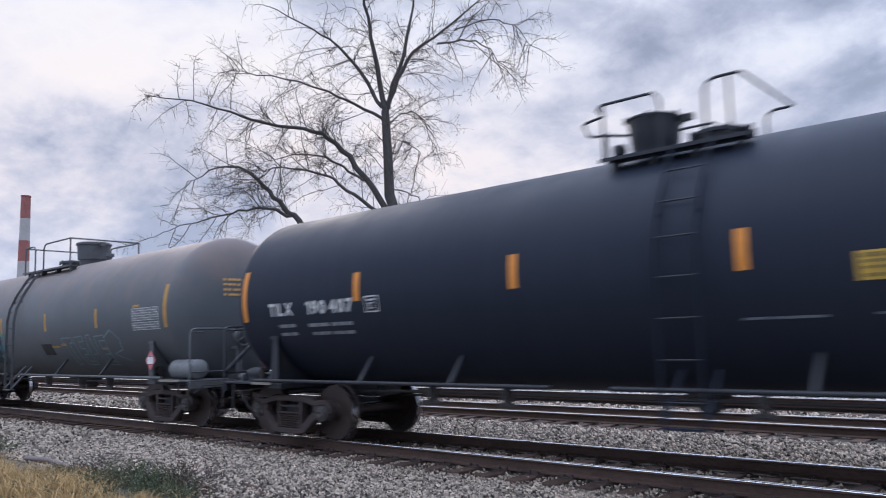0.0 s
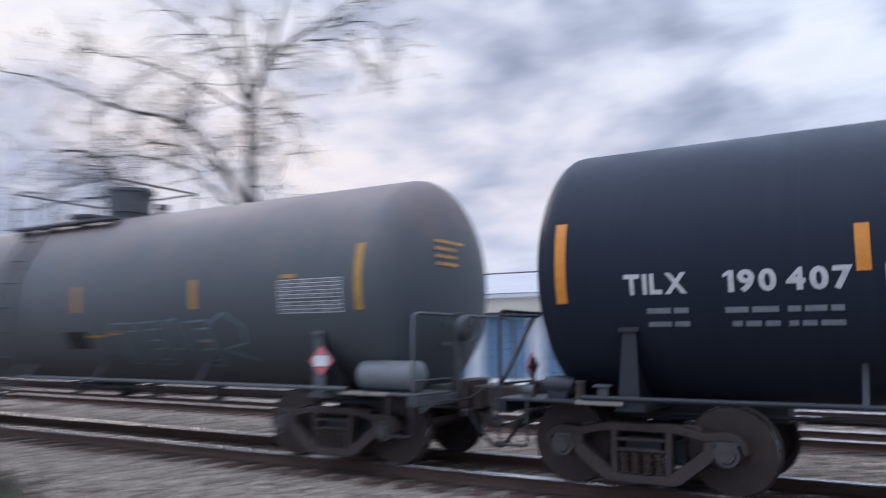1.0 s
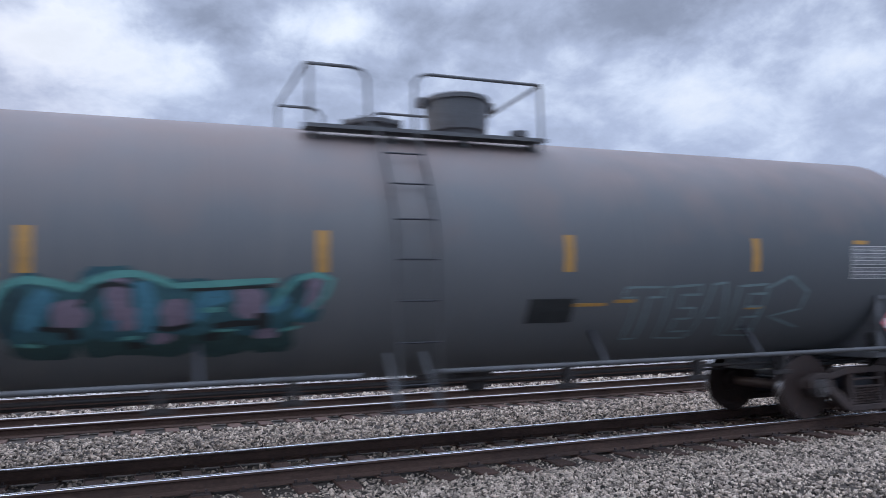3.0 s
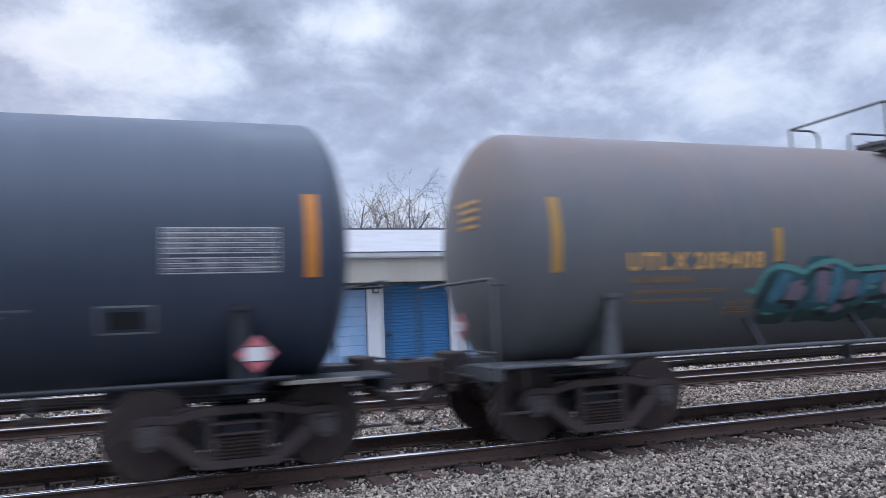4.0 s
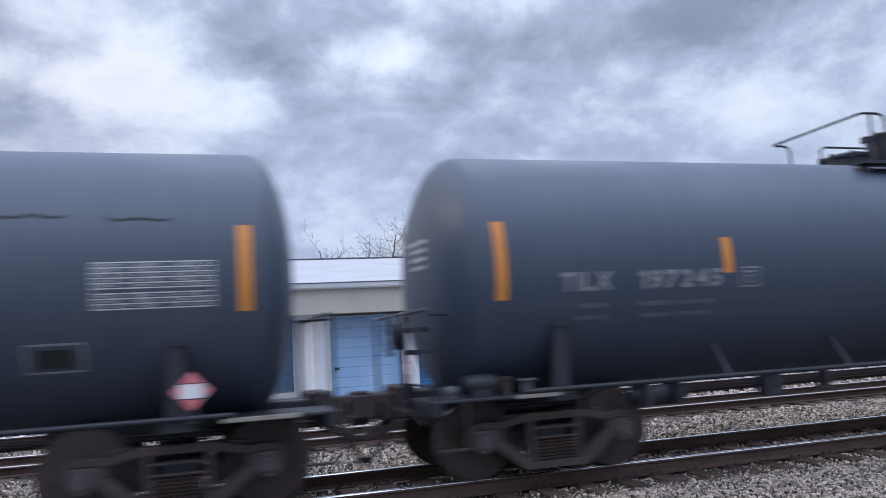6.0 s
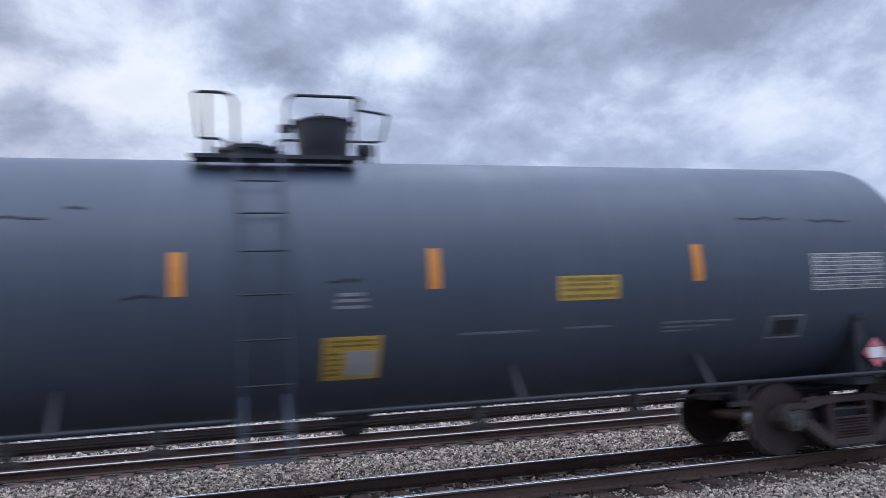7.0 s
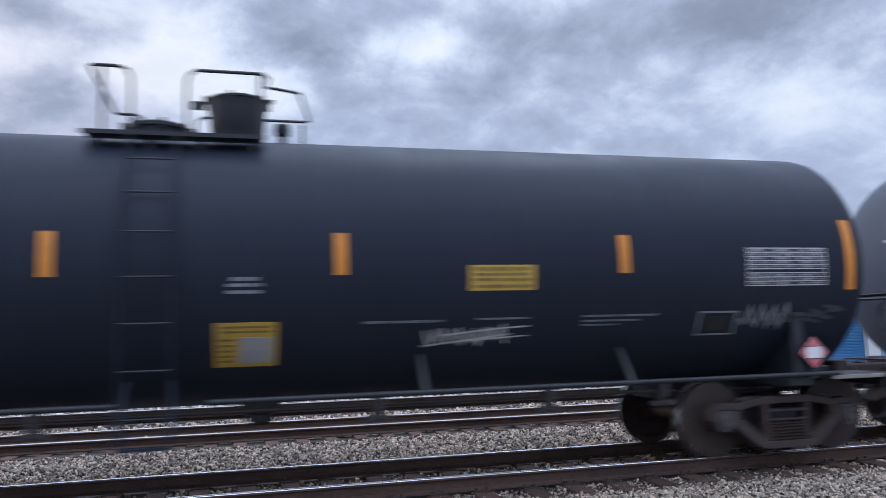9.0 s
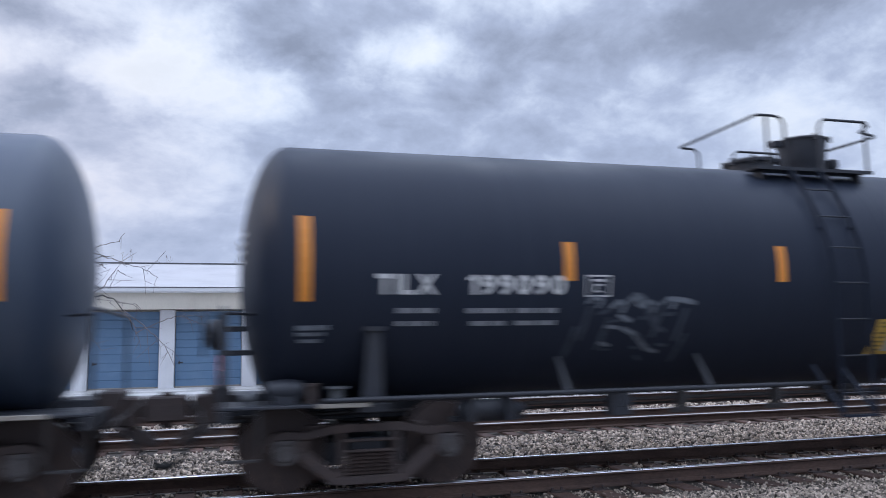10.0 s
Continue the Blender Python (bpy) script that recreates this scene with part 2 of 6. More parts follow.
# bed coloured near-black, so the gaps between stones carry painted shade
BED_GAP_SHADE = material("gap_shaded_ballast_bed", (0.050, 0.040, 0.034), 0.95, 0, 0.7, 28, 0.9, 1.0, (0.055, 0.042, 0.035), 0.6)
SOIL = material("gravelly_ground", (0.115, 0.105, 0.092), 0.95, 0, 0.4, 18, 0.4, 0.8, (0.11, 0.105, 0.075), 0.6)
STRIPE = material("amber_reflector", (0.82, 0.30, 0.045), 0.42, 0, 0.06, 60, 5, 0.02, (0.70, 0.25, 0.04), 0.6)
STRIPE_OLD = material("dirty_amber_reflector", (0.54, 0.29, 0.07), 0.55, 0, 0.1, 60, 5, 0.02, (0.38, 0.22, 0.075), 0.8)
INK_WHITE = material("white_stencil_paint", (0.66, 0.65, 0.64), 0.6, 0, 0.12, 40, 6, 0.02, (0.42, 0.42, 0.43), 0.7)
INK_FADED = material("faded_stencil_paint", (0.27, 0.28, 0.30), 0.65, 0, 0.2, 40, 6, 0.02, (0.16, 0.17, 0.2), 0.8)
INK_GHOST = material("ghostly_stencil_paint", (0.125, 0.14, 0.165), 0.65, 0, 0.2, 40, 6, 0.02, (0.09, 0.105, 0.13), 0.8)
INK_RUSTY = material("worn_orange_stencil_paint", (0.27, 0.18, 0.11), 0.65, 0, 0.2, 30, 5, 0.02, (0.16, 0.12, 0.10), 0.8)
INK_ORANGE = material("orange_stencil_paint", (0.76, 0.42, 0.14), 0.6, 0, 0.15, 40, 6, 0.02, (0.55, 0.31, 0.11), 0.6)
DECAL_YELLOW = material("yellow_decal", (0.64, 0.40, 0.07), 0.5, 0, 0.1, 40, 5, 0.02, (0.48, 0.31, 0.09), 0.7)
DECAL_BLACK = material("black_decal_print", (0.03, 0.03, 0.03), 0.5, 0, 0.1, 40, 5, 0.0)
DECAL_GREY = material("grey_decal", (0.42, 0.42, 0.42), 0.5, 0, 0.1, 40, 5, 0.0)
PLACARD_RED = material("red_placard", (0.70, 0.17, 0.20), 0.4, 0, 0.08, 40, 5, 0.0, (0.70, 0.30, 0.33), 0.5)
PLACARD_WHITE = material("white_placard", (0.85, 0.84, 0.84), 0.4, 0, 0.05, 40, 5, 0.0)
TANK_GALV = material("grey_air_tank", (0.21, 0.22, 0.23), 0.5, 0.1, 0.12, 40, 4, 0.05, (0.15, 0.14, 0.13), 0.6)
RUBBER = material("rubber_hose", (0.025, 0.025, 0.026), 0.7, 0, 0.2, 40, 4, 0.1)
SPRAY_MOSS = material("dark_green_spray_paint", (0.035, 0.075, 0.075), 0.6, 0, 0.25, 14, 3, 0.0, (0.03, 0.05, 0.045), 0.8)
SPRAY_BLUE = material("clear_blue_spray_paint", (0.075, 0.235, 0.32), 0.6, 0, 0.2, 20, 3, 0.0, (0.05, 0.15, 0.21), 0.7)
SPRAY_TEAL = material("teal_spray_paint", (0.045, 0.125, 0.145), 0.6, 0, 0.2, 20, 3, 0.0, (0.03, 0.085, 0.12), 0.8)
SPRAY_AQUA = material("pale_aqua_spray_paint", (0.125, 0.36, 0.33), 0.6, 0, 0.2, 20, 3, 0.0, (0.08, 0.24, 0.24), 0.7)
SPRAY_PINK = material("dusty_pink_spray_paint", (0.25, 0.20, 0.26), 0.6, 0, 0.2, 20, 3, 0.0, (0.15, 0.12, 0.16), 0.7)
SPRAY_DARK = material("black_spray_paint", (0.025, 0.028, 0.03), 0.6, 0, 0.2, 20, 3, 0.0)
SPRAY_HAZE = material("thin_blue_grey_spray_paint", (0.20, 0.285, 0.295), 0.65, 0, 0.2, 20, 3, 0.0, (0.15, 0.21, 0.215), 0.8)
SPRAY_FAINT = material("rubbed_grey_spray_paint", (0.055, 0.066, 0.088), 0.65, 0, 0.3, 25, 3, 0.0, (0.03, 0.036, 0.05), 0.9)
SPRAY_WHITE = material("thin_white_spray_paint", (0.19, 0.21, 0.24), 0.65, 0, 0.3, 25, 3, 0.0, (0.06, 0.07, 0.085), 0.95)
WALL_CREAM = material("cream_metal_panel", (0.62, 0.57, 0.49), 0.55, 0, 0.06, 30, 1.2, 0.05, (0.50, 0.45, 0.38), 0.6, (1, 1, 0.3))
WALL_WHITE = material("white_painted_pillar", (0.72, 0.72, 0.74), 0.55, 0, 0.06, 30, 1.0, 0.05, (0.55, 0.55, 0.57), 0.6)
ROOF_METAL = material("white_metal_roof", (0.50, 0.49, 0.50), 0.55, 0.0, 0.06, 30, 0.8, 0.03, (0.41, 0.40, 0.41), 0.6)
TRIM_AND_SHADE = material("dark_roof_trim_and_shade", (0.12, 0.12, 0.13), 0.6, 0, 0.2, 30, 2, 0.05)
DOOR_BLUE = material("blue_roll_door", (0.045, 0.17, 0.36), 0.45, 0, 0.08, 30, 1.2, 0.03, (0.06, 0.20, 0.38), 0.5, each=0.12)
DOOR_PALE = material("sun_faded_blue_door", (0.27, 0.42, 0.62), 0.5, 0, 0.08, 30, 1.0, 0.03, (0.38, 0.50, 0.66), 0.7, each=0.15)
DOOR_DULL = material("dull_blue_door", (0.12, 0.21, 0.33), 0.5, 0, 0.08, 30, 1.0, 0.03, (0.17, 0.26, 0.38), 0.7, each=0.15)
CONCRETE = material("concrete_apron", (0.62, 0.61, 0.60), 0.85, 0, 0.15, 30, 1.5, 0.2, (0.36, 0.35, 0.33), 0.6)
BARK = material("grey_bark", (0.085, 0.076, 0.073), 0.9, 0, 0.35, 14, 2, 0.7, (0.05, 0.045, 0.044), 0.6, (1, 1, 0.3))
TWIG = material("twig_bark", (0.060, 0.052, 0.050), 0.9, 0, 0.2, 30, 3, 0.1)
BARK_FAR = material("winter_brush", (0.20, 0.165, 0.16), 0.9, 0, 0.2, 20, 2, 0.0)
GRASS_DRY = material("dry_grass", (0.52, 0.355, 0.17), 0.85, 0, 0.2, 20, 2, 0.0, (0.28, 0.21, 0.11), 0.6, island=0.35)
GRASS_GREEN = material("green_weeds", (0.085, 0.105, 0.060), 0.8, 0, 0.2, 20, 2, 0.0, (0.11, 0.095, 0.06), 0.7, island=0.5)
STACK_RED = material("red_chimney_paint", (0.36, 0.13, 0.115), 0.7, 0, 0.15, 3, 0.4, 0.05, (0.25, 0.09, 0.08), 0.6)
STACK_WHITE = material("white_chimney_paint", (0.50, 0.47, 0.46), 0.7, 0, 0.1, 3, 0.4, 0.05, (0.36, 0.33, 0.33), 0.6)
LAMP_GREY = material("lamp_housing", (0.10, 0.10, 0.11), 0.5, 0.3)
LAMP_GLASS = material("lamp_lens", (0.55, 0.56, 0.58), 0.25)


# ---------------------------------------------------------------- mesh tools
class Geo:
    """Collects vertices and faces of one mesh."""

    def __init__(self):
        self.v, self.f = [], []

    def add(self, verts, faces):
        k = len(self.v)
        self.v += [tuple(p) for p in verts]
        self.f += [tuple(i + k for i in q) for q in faces]
        return self

    def box(self, x0, x1, y0, y1, z0, z1):
        return self.add([(x, y, z) for x in (x0, x1) for y in (y0, y1) for z in (z0, z1)],
                        [(0, 1, 3, 2), (4, 6, 7, 5), (0, 4, 5, 1), (2, 3, 7, 6), (0, 2, 6, 4), (1, 5, 7, 3)])

    def cyl(self, p0, p1, r0, r1=None, n=16, cap=True):
        p0, p1 = Vector(p0), Vector(p1)
        r1 = r0 if r1 is None else r1
        d = (p1 - p0).normalized()
        a = d.orthogonal().normalized()
        b = d.cross(a)
        ring = [(math.cos(2 * math.pi * i / n), math.sin(2 * math.pi * i / n)) for i in range(n)]
        vs = [p0 + (a * c + b * s) * r0 for c, s in ring] + [p1 + (a * c + b * s) * r1 for c, s in ring]
        fs = [(i, (i + 1) % n, n + (i + 1) % n, n + i) for i in range(n)]
        if cap:
            fs += [tuple(range(n))[::-1], tuple(range(n, 2 * n))]
        return self.add(vs, fs)

    def pipe(self, pts, r, n=8, r_end=None):
        pts = [Vector(p) for p in pts]
        r_end = r if r_end is None else r_end
        a = None
        rings = []
        for i, p in enumerate(pts):
            d = (pts[min(i + 1, len(pts) - 1)] - pts[max(i - 1, 0)]).normalized()
            a = d.orthogonal().normalized() if a is None else (a - d * a.dot(d)).normalized()
            b = d.cross(a)
            q = r + (r_end - r) * i / max(1, len(pts) - 1)
            rings.append([p + (a * math.cos(2 * math.pi * k / n) + b * math.sin(2 * math.pi * k / n)) * q for k in range(n)])
        vs = [p for ring in rings for p in ring]
        fs = [(i * n + k, i * n + (k + 1) % n, (i + 1) * n + (k + 1) % n, (i + 1) * n + k) for i in range(len(pts) - 1) for k in range(n)]
        fs += [tuple(range(n))[::-1], tuple(range(len(vs) - n, len(vs)))]
        return self.add(vs, fs)

    def prism(self, poly, axis, a, b):
        """Extrudes a polygon from a to b along axis; its points are in the two other axes, in order."""
        n = len(poly)

        def put(p, t):
            return {"x": (t, p[0], p[1]), "y": (p[0], t, p[1]), "z": (p[0], p[1], t)}[axis]
        fs = [(i, (i + 1) % n, n + (i + 1) % n, n + i) for i in range(n)] + [tuple(range(n))[::-1], tuple(range(n, 2 * n))]
        return self.add([put(p, a) for p in poly] + [put(p, b) for p in poly], fs)

    def lathe(self, profile, axis="x", centre=(0, 0, 0), n=32):
        """Turns (along, radius) pairs round an axis."""
        vs, fs = [], []
        for u, r in profile:
            for k in range(n):
                c, s = r * math.cos(2 * math.pi * k / n), r * math.sin(2 * math.pi * k / n)
                p = {"x": (u, c, s), "y": (c, u, s), "z": (c, s, u)}[axis]
                vs.append(tuple(q + o for q, o in zip(p, centre)))
        for i in range(len(profile) - 1):
            fs += [(i * n + k, i * n + (k + 1) % n, (i + 1) * n + (k + 1) % n, (i + 1) * n + k) for k in range(n)]
        fs += [tuple(range(n))[::-1], tuple(range(len(vs) - n, len(vs)))]
        return self.add(vs, fs)

    def mesh(self, name, mats, bevel=0.0, smooth=None):
        me = bpy.data.meshes.new(name)
        me.from_pydata(self.v, [], self.f)
        bm = bmesh.new()
        bm.from_mesh(me)
        bmesh.ops.recalc_face_normals(bm, faces=bm.faces[:])
        if bevel:
            edges = [e for e in bm.edges if e.is_manifold and e.calc_face_angle(0) > 0.6]
            bmesh.ops.bevel(bm, geom=edges, offset=bevel, segments=1, affect="EDGES", clamp_overlap=True)
        bm.to_mesh(me)
        bm.free()
        for m in mats if isinstance(mats, (list, tuple)) else [mats]:
            me.materials.append(m)
        if smooth:
            me.polygons.foreach_set("use_smooth", [True] * len(me.polygons))
            me.set_sharp_from_angle(angle=radians(smooth))
        return me


def part(name, me, parent, label="", at=(0, 0, 0)):
    ob = new(name, me)
    ob.parent = parent
    ob.location = at
    if label:
        tagged(ob, label)
    return ob


def thing(name, label, category, group="", kind="", data=None, at=(0, 0, 0)):
    ob = new(name, data)
    ob.location = at
    return tagged(ob, label, category, group, kind)


def raw_mesh(name, verts, faces, mat):
    """A big mesh from numpy arrays of equal-sided faces."""
    me = bpy.data.meshes.new(name)
    verts, faces = np.asarray(verts, np.float32), np.asarray(faces, np.int32)
    me.vertices.add(len(verts))
    me.vertices.foreach_set("co", verts.ravel())
    k = faces.shape[1]
    me.loops.add(faces.size)
    me.loops.foreach_set("vertex_index", faces.ravel())
    me.polygons.add(len(faces))
    me.polygons.foreach_set("loop_start", np.arange(0, faces.size, k, dtype=np.int32))
    me.update(calc_edges=True)
    me.materials.append(mat)
    return me

# ---------------------------------------------------------------- ground and tracks
NEAR = 8.689                     # near rail of the running track
GAUGE = 1.505                    # between the middles of the rail heads
MID = NEAR + GAUGE / 2
TRACKS = (NEAR, 14.40, 18.70)    # near rails of the three tracks


def ground_height(x, y):
    """Height of the ground sheet: level beds, a shoulder falling to the near side, level yard on the far side."""
    if y < 4.6:
        return -0.40
    if y < 7.2:
        t = (y - 4.6) / 2.6
        return -0.40 + 0.19 * t * t * (3 - 2 * t)
    if y < 20.9:
        return -0.21
    t = min(1.0, (y - 20.9) / 2.2)
    return -0.21 + 0.24 * t * t * (3 - 2 * t)


def build_ground():
    xs = [-3000, -800, -300, -120] + [x * 1.5 for x in range(-40, 41)] + [120, 300, 800, 3000]
    ys = [-3000, -300, -60, -10, 2] + [4 + 0.25 * k for k in range(16)] + [8 + 0.5 * k for k in range(27)] + [22, 23, 30, 60, 200, 800, 3000]
    g = Geo()
    g.add([(x, y, ground_height(x, y) + 0.025 * noise.noise((x * 0.7, y * 0.9, 0))) for x in xs for y in ys],
          [(i * len(ys) + j, (i + 1) * len(ys) + j, (i + 1) * len(ys) + j + 1, i * len(ys) + j + 1)
           for i in range(len(xs) - 1) for j in range(len(ys) - 1)])
    me = g.mesh("ground", [SOIL, BED_GAP_SHADE], smooth=60)
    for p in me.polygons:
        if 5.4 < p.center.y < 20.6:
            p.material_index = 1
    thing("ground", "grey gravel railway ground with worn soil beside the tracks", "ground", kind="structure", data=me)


def stones(name, label, areas, mat, seed):
    """Loose crushed stone strewn on the ground: low angular lumps, one mesh."""
    rng = np.random.default_rng(seed)
    cube = np.array([(x, y, z) for x in (-0.8, 0.8) for y in (-0.8, 0.8) for z in (-0.8, 0.8)])
    tri = np.array([(0, 1, 3), (0, 3, 2), (4, 6, 7), (4, 7, 5), (0, 4, 5), (0, 5, 1), (2, 3, 7), (2, 7, 6), (0, 2, 6), (0, 6, 4), (1, 5, 7), (1, 7, 3)])
    vs = []
    for x0, x1, y0, y1, count, size in areas:
        xy = rng.uniform((x0, y0), (x1, y1), (count, 2))
        z = np.array([ground_height(a, b) for a, b in xy]) + rng.uniform(-0.3, 0.6, count) * size
        scale = size * rng.uniform(0.55, 1.35, (count, 1)) * rng.uniform(0.5, 1.3, (count, 3))
        turn = rng.uniform(0, 6.283, (count, 3))
        body = cube[None] * (1 + rng.uniform(-0.55, 0.35, (count, 8, 1))) + rng.uniform(-0.28, 0.28, (count, 8, 3))
        body = body * scale[:, None, :]
        c, s = np.cos(turn), np.sin(turn)
        ty = body[..., 1] * c[:, 1:2] - body[..., 2] * s[:, 1:2]
        tz = body[..., 1] * s[:, 1:2] + body[..., 2] * c[:, 1:2]
        tx = body[..., 0] * c[:, 2:] - tz * s[:, 2:]
        bz = body[..., 0] * s[:, 2:] + tz * c[:, 2:]
        bx = tx * c[:, :1] - ty * s[:, :1]
        by = tx * s[:, :1] + ty * c[:, :1]
        vs.append(np.stack([bx + xy[:, :1], by + xy[:, 1:], bz + z[:, None]], -1).reshape(-1, 3))
    v = np.concatenate(vs)
    n = len(v) // 8
    f = (tri[None] + 8 * np.arange(n)[:, None, None]).reshape(-1, 3)
    thing(name, label, "ballast", kind="stuff", data=raw_mesh(name, v, f, mat))


def rail_mesh(head):
    half = [(0.0, 0.0), (0.022, -0.0008), (0.029, -0.0042), (0.035, -0.0125), (0.036, -0.034), (0.010, -0.046), (0.009, -0.135), (0.030, -0.150), (0.070, -0.160), (0.070, -0.172)]
    prof = half + [(-a, b) for a, b in half[:0:-1]]
    g = Geo().prism(prof, "x", -160, 170)
    me = g.mesh("rail", [RAIL_SIDE, head], smooth=35)
    for p in me.polygons:
        if p.center.z > -0.0108 and p.normal.z > 0.3:
            p.material_index = 1
    return me


def build_tracks():
    running, siding = rail_mesh(RAIL_TOP), rail_mesh(RAIL_DULL)
    ties = [Geo().box(-0.115, 0.115, -0.55 - j, GAUGE + 0.55 + k, -0.36, -0.172).mesh("tie", TIE, bevel=0.012)
            for j, k in ((0.0, 0.0), (0.04, 0.02), (-0.05, 0.03))]
    plate = Geo().box(-0.10, 0.10, -0.17, 0.17, -0.172, -0.158)
    for sx, sy in ((-0.06, -0.09), (0.06, 0.09), (0.06, -0.09), (-0.06, 0.09)):
        plate.box(sx - 0.012, sx + 0.012, sy - 0.014, sy + 0.014, -0.16, -0.128)
    plate = plate.mesh("tie_plate", STEEL_RUST)
    rng = random.Random(5)
    for k, y in enumerate(TRACKS):
        track = thing("railway_track", "steel rails with bright heads on dark creosoted wooden ties" if k == 0 else
                      "parallel rusty rails on dark wooden ties in grey ballast", "railway track", "parallel tracks", "structure", at=(0, y, 0))
        rail = siding if k else running
        part("rail", rail, track)
        part("rail", rail, track, at=(0, GAUGE, 0))
        x = -42.0 - k * 12
        while x < 48 + k * 12:
            tie = part("tie", rng.choice(ties), track, at=(x + rng.uniform(-0.03, 0.03), rng.uniform(-0.03, 0.03), rng.uniform(-0.015, 0.0)))
            tie.rotation_euler = (0, 0, rng.uniform(-0.02, 0.02))
            if k == 0 and -16 < x < 24:
                part("tie_plate", plate, tie)
                part("tie_plate", plate, tie, at=(0, GAUGE, 0))
            x += 0.52


# ---------------------------------------------------------------- storage buildings
BASE = 0.06                      # yard level at the buildings
FRONT, BACK = 23.4, 29.2         # faces of the forward and the set-back row of units
CORNER = 2.30                    # gable end of the forward building


def roll_door(parent, x0, x1, y, z0, z1, mat, pitch, latch=True):
    """A ribbed steel roller door in its frame."""
    g = Geo()
    z = z0
    prof = []
    while z < z1 - 0.001:
        prof += [(y + 0.02, z), (y, z + 0.02), (y, min(z + pitch - 0.02, z1)), (y + 0.02, min(z + pitch, z1))]
        z += pitch
    vs = [(x, a, b) for x in (x0, x1) for a, b in prof]
    n = len(prof)
    g.add(vs, [(i, i + 1, n + i + 1, n + i) for i in range(n - 1)])
    door = part("roller_door", g.mesh("roller_door", mat), parent)
    if latch:
        part("latch", Geo().box(x0 + 0.10, x0 + 0.26, y - 0.03, y - 0.003, z0 + 0.85, z0 + 0.90).box(x0 + 0.12, x0 + 0.16, y - 0.05, y - 0.003, z0 + 0.82, z0 + 0.94)
             .mesh("latch", STEEL_DARK, bevel=0.006), door, "dark steel latch")
    part("bottom_bar", Geo().box(x0, x1, y - 0.012, y + 0.03, z0 - 0.02, z0 + 0.045).mesh("bottom_bar", STEEL_PALE, bevel=0.006), door)
    return door


def build_storage(name, label, x0, x1, rx0, rx1, y0, eave, top, ridge_y, ridge_z, first, pitch, pillar, mats, seed):
    """A long row of storage units: back wall, pillars, doors, fascia, gutter and a shallow metal roof."""
    rng = random.Random(seed)
    b = thing(name, label, "building")
    depth = 2 * (ridge_y - y0)
    part("wall", Geo().box(x0 + 0.02, x1 - 0.02, y0 + 0.30, y0 + 0.42, BASE - 0.3, eave + 0.3).mesh("wall", WALL_CREAM), b)
    part("wall", Geo().box(x0, x0 + 0.15, y0 + 0.43, y0 + depth, BASE - 0.3, eave + 0.3).mesh("end_wall", WALL_WHITE), b)
    part("wall", Geo().box(x1 - 0.15, x1, y0 + 0.43, y0 + depth, BASE - 0.3, eave + 0.3).mesh("end_wall", WALL_WHITE), b)
    part("wall", Geo().box(x0 + 0.16, x1 - 0.16, y0 + depth - 0.15, y0 + depth, BASE - 0.3, eave + 0.3).mesh("rear_wall", WALL_CREAM), b)
    # fascia and gutter
    part("fascia", Geo().box(rx0, rx1, y0 - 0.50, y0 - 0.44, eave, top - 0.08).mesh("fascia", WALL_CREAM, bevel=0.01), b, "cream sheet-metal fascia")
    part("soffit", Geo().box(rx0, rx1, y0 - 0.43, y0 + 0.29, eave + 0.02, eave + 0.06).mesh("soffit", WALL_CREAM), b)
    gutter = part("gutter", Geo().prism([(y0 - 0.66, top - 0.03), (y0 - 0.66, top - 0.16), (y0 - 0.62, top - 0.20), (y0 - 0.51, top - 0.20), (y0 - 0.51, top - 0.03)], "x", rx0 - 0.03, rx1)
                  .mesh("gutter", WALL_WHITE, bevel=0.008), b, "white metal gutter")
    # thin dark strip standing in for the shade line beneath the eave
    part("gutter_lip", Geo().box(rx0 - 0.03, rx1, y0 - 0.672, y0 - 0.64, top - 0.026, top - 0.002).mesh("gutter_lip", TRIM_AND_SHADE), gutter, "thin dark line painted as shade under the eave")
    # roof sheet
    roof = part("roof", Geo().prism([(y0 - 0.55, top), (ridge_y, ridge_z), (ridge_y + (ridge_y - y0), top), (ridge_y + (ridge_y - y0), top - 0.1), (ridge_y, ridge_z - 0.12), (y0 - 0.55, top - 0.015)],
                                    "x", rx0 - 0.08, rx1 + 0.02).mesh("roof", ROOF_METAL), b, "white metal roof")
    part("ridge_cap", Geo().box(rx0 - 0.09, rx1 + 0.02, ridge_y - 0.09, ridge_y + 0.09, ridge_z + 0.005, ridge_z + 0.05).mesh("ridge_cap", TRIM_AND_SHADE), roof, "dark ridge cap")
    # gable panel under the roof's end
    part("gable", Geo().prism([(y0 - 0.50, eave), (y0 - 0.50, top - 0.04), (ridge_y, ridge_z - 0.14), (2 * ridge_y - y0, top - 0.12), (2 * ridge_y - y0, eave)], "x", rx0 - 0.06, rx0 - 0.004).mesh("gable", WALL_CREAM), b, "cream gable panel")
    # pillars and doors
    x = first
    k = 0
    plans = []
    while x < x1 - 0.1:
        if x - pillar / 2 > x0 - 0.05:
            pil = part("pillar", Geo().box(x - pillar / 2, x + pillar / 2, y0 - 0.02, y0 + 0.29, BASE - 0.3, eave).mesh("pillar", WALL_WHITE, bevel=0.01), b, "white pillar")
            if k % 2 == 1 and -10 < x < 30:
                lampm = part("lamp", Geo().box(x - 0.10, x + 0.10, y0 - 0.10, y0 - 0.021, eave - 0.32, eave - 0.06).mesh("lamp", LAMP_GREY, bevel=0.015), pil, "small grey wall lamp")
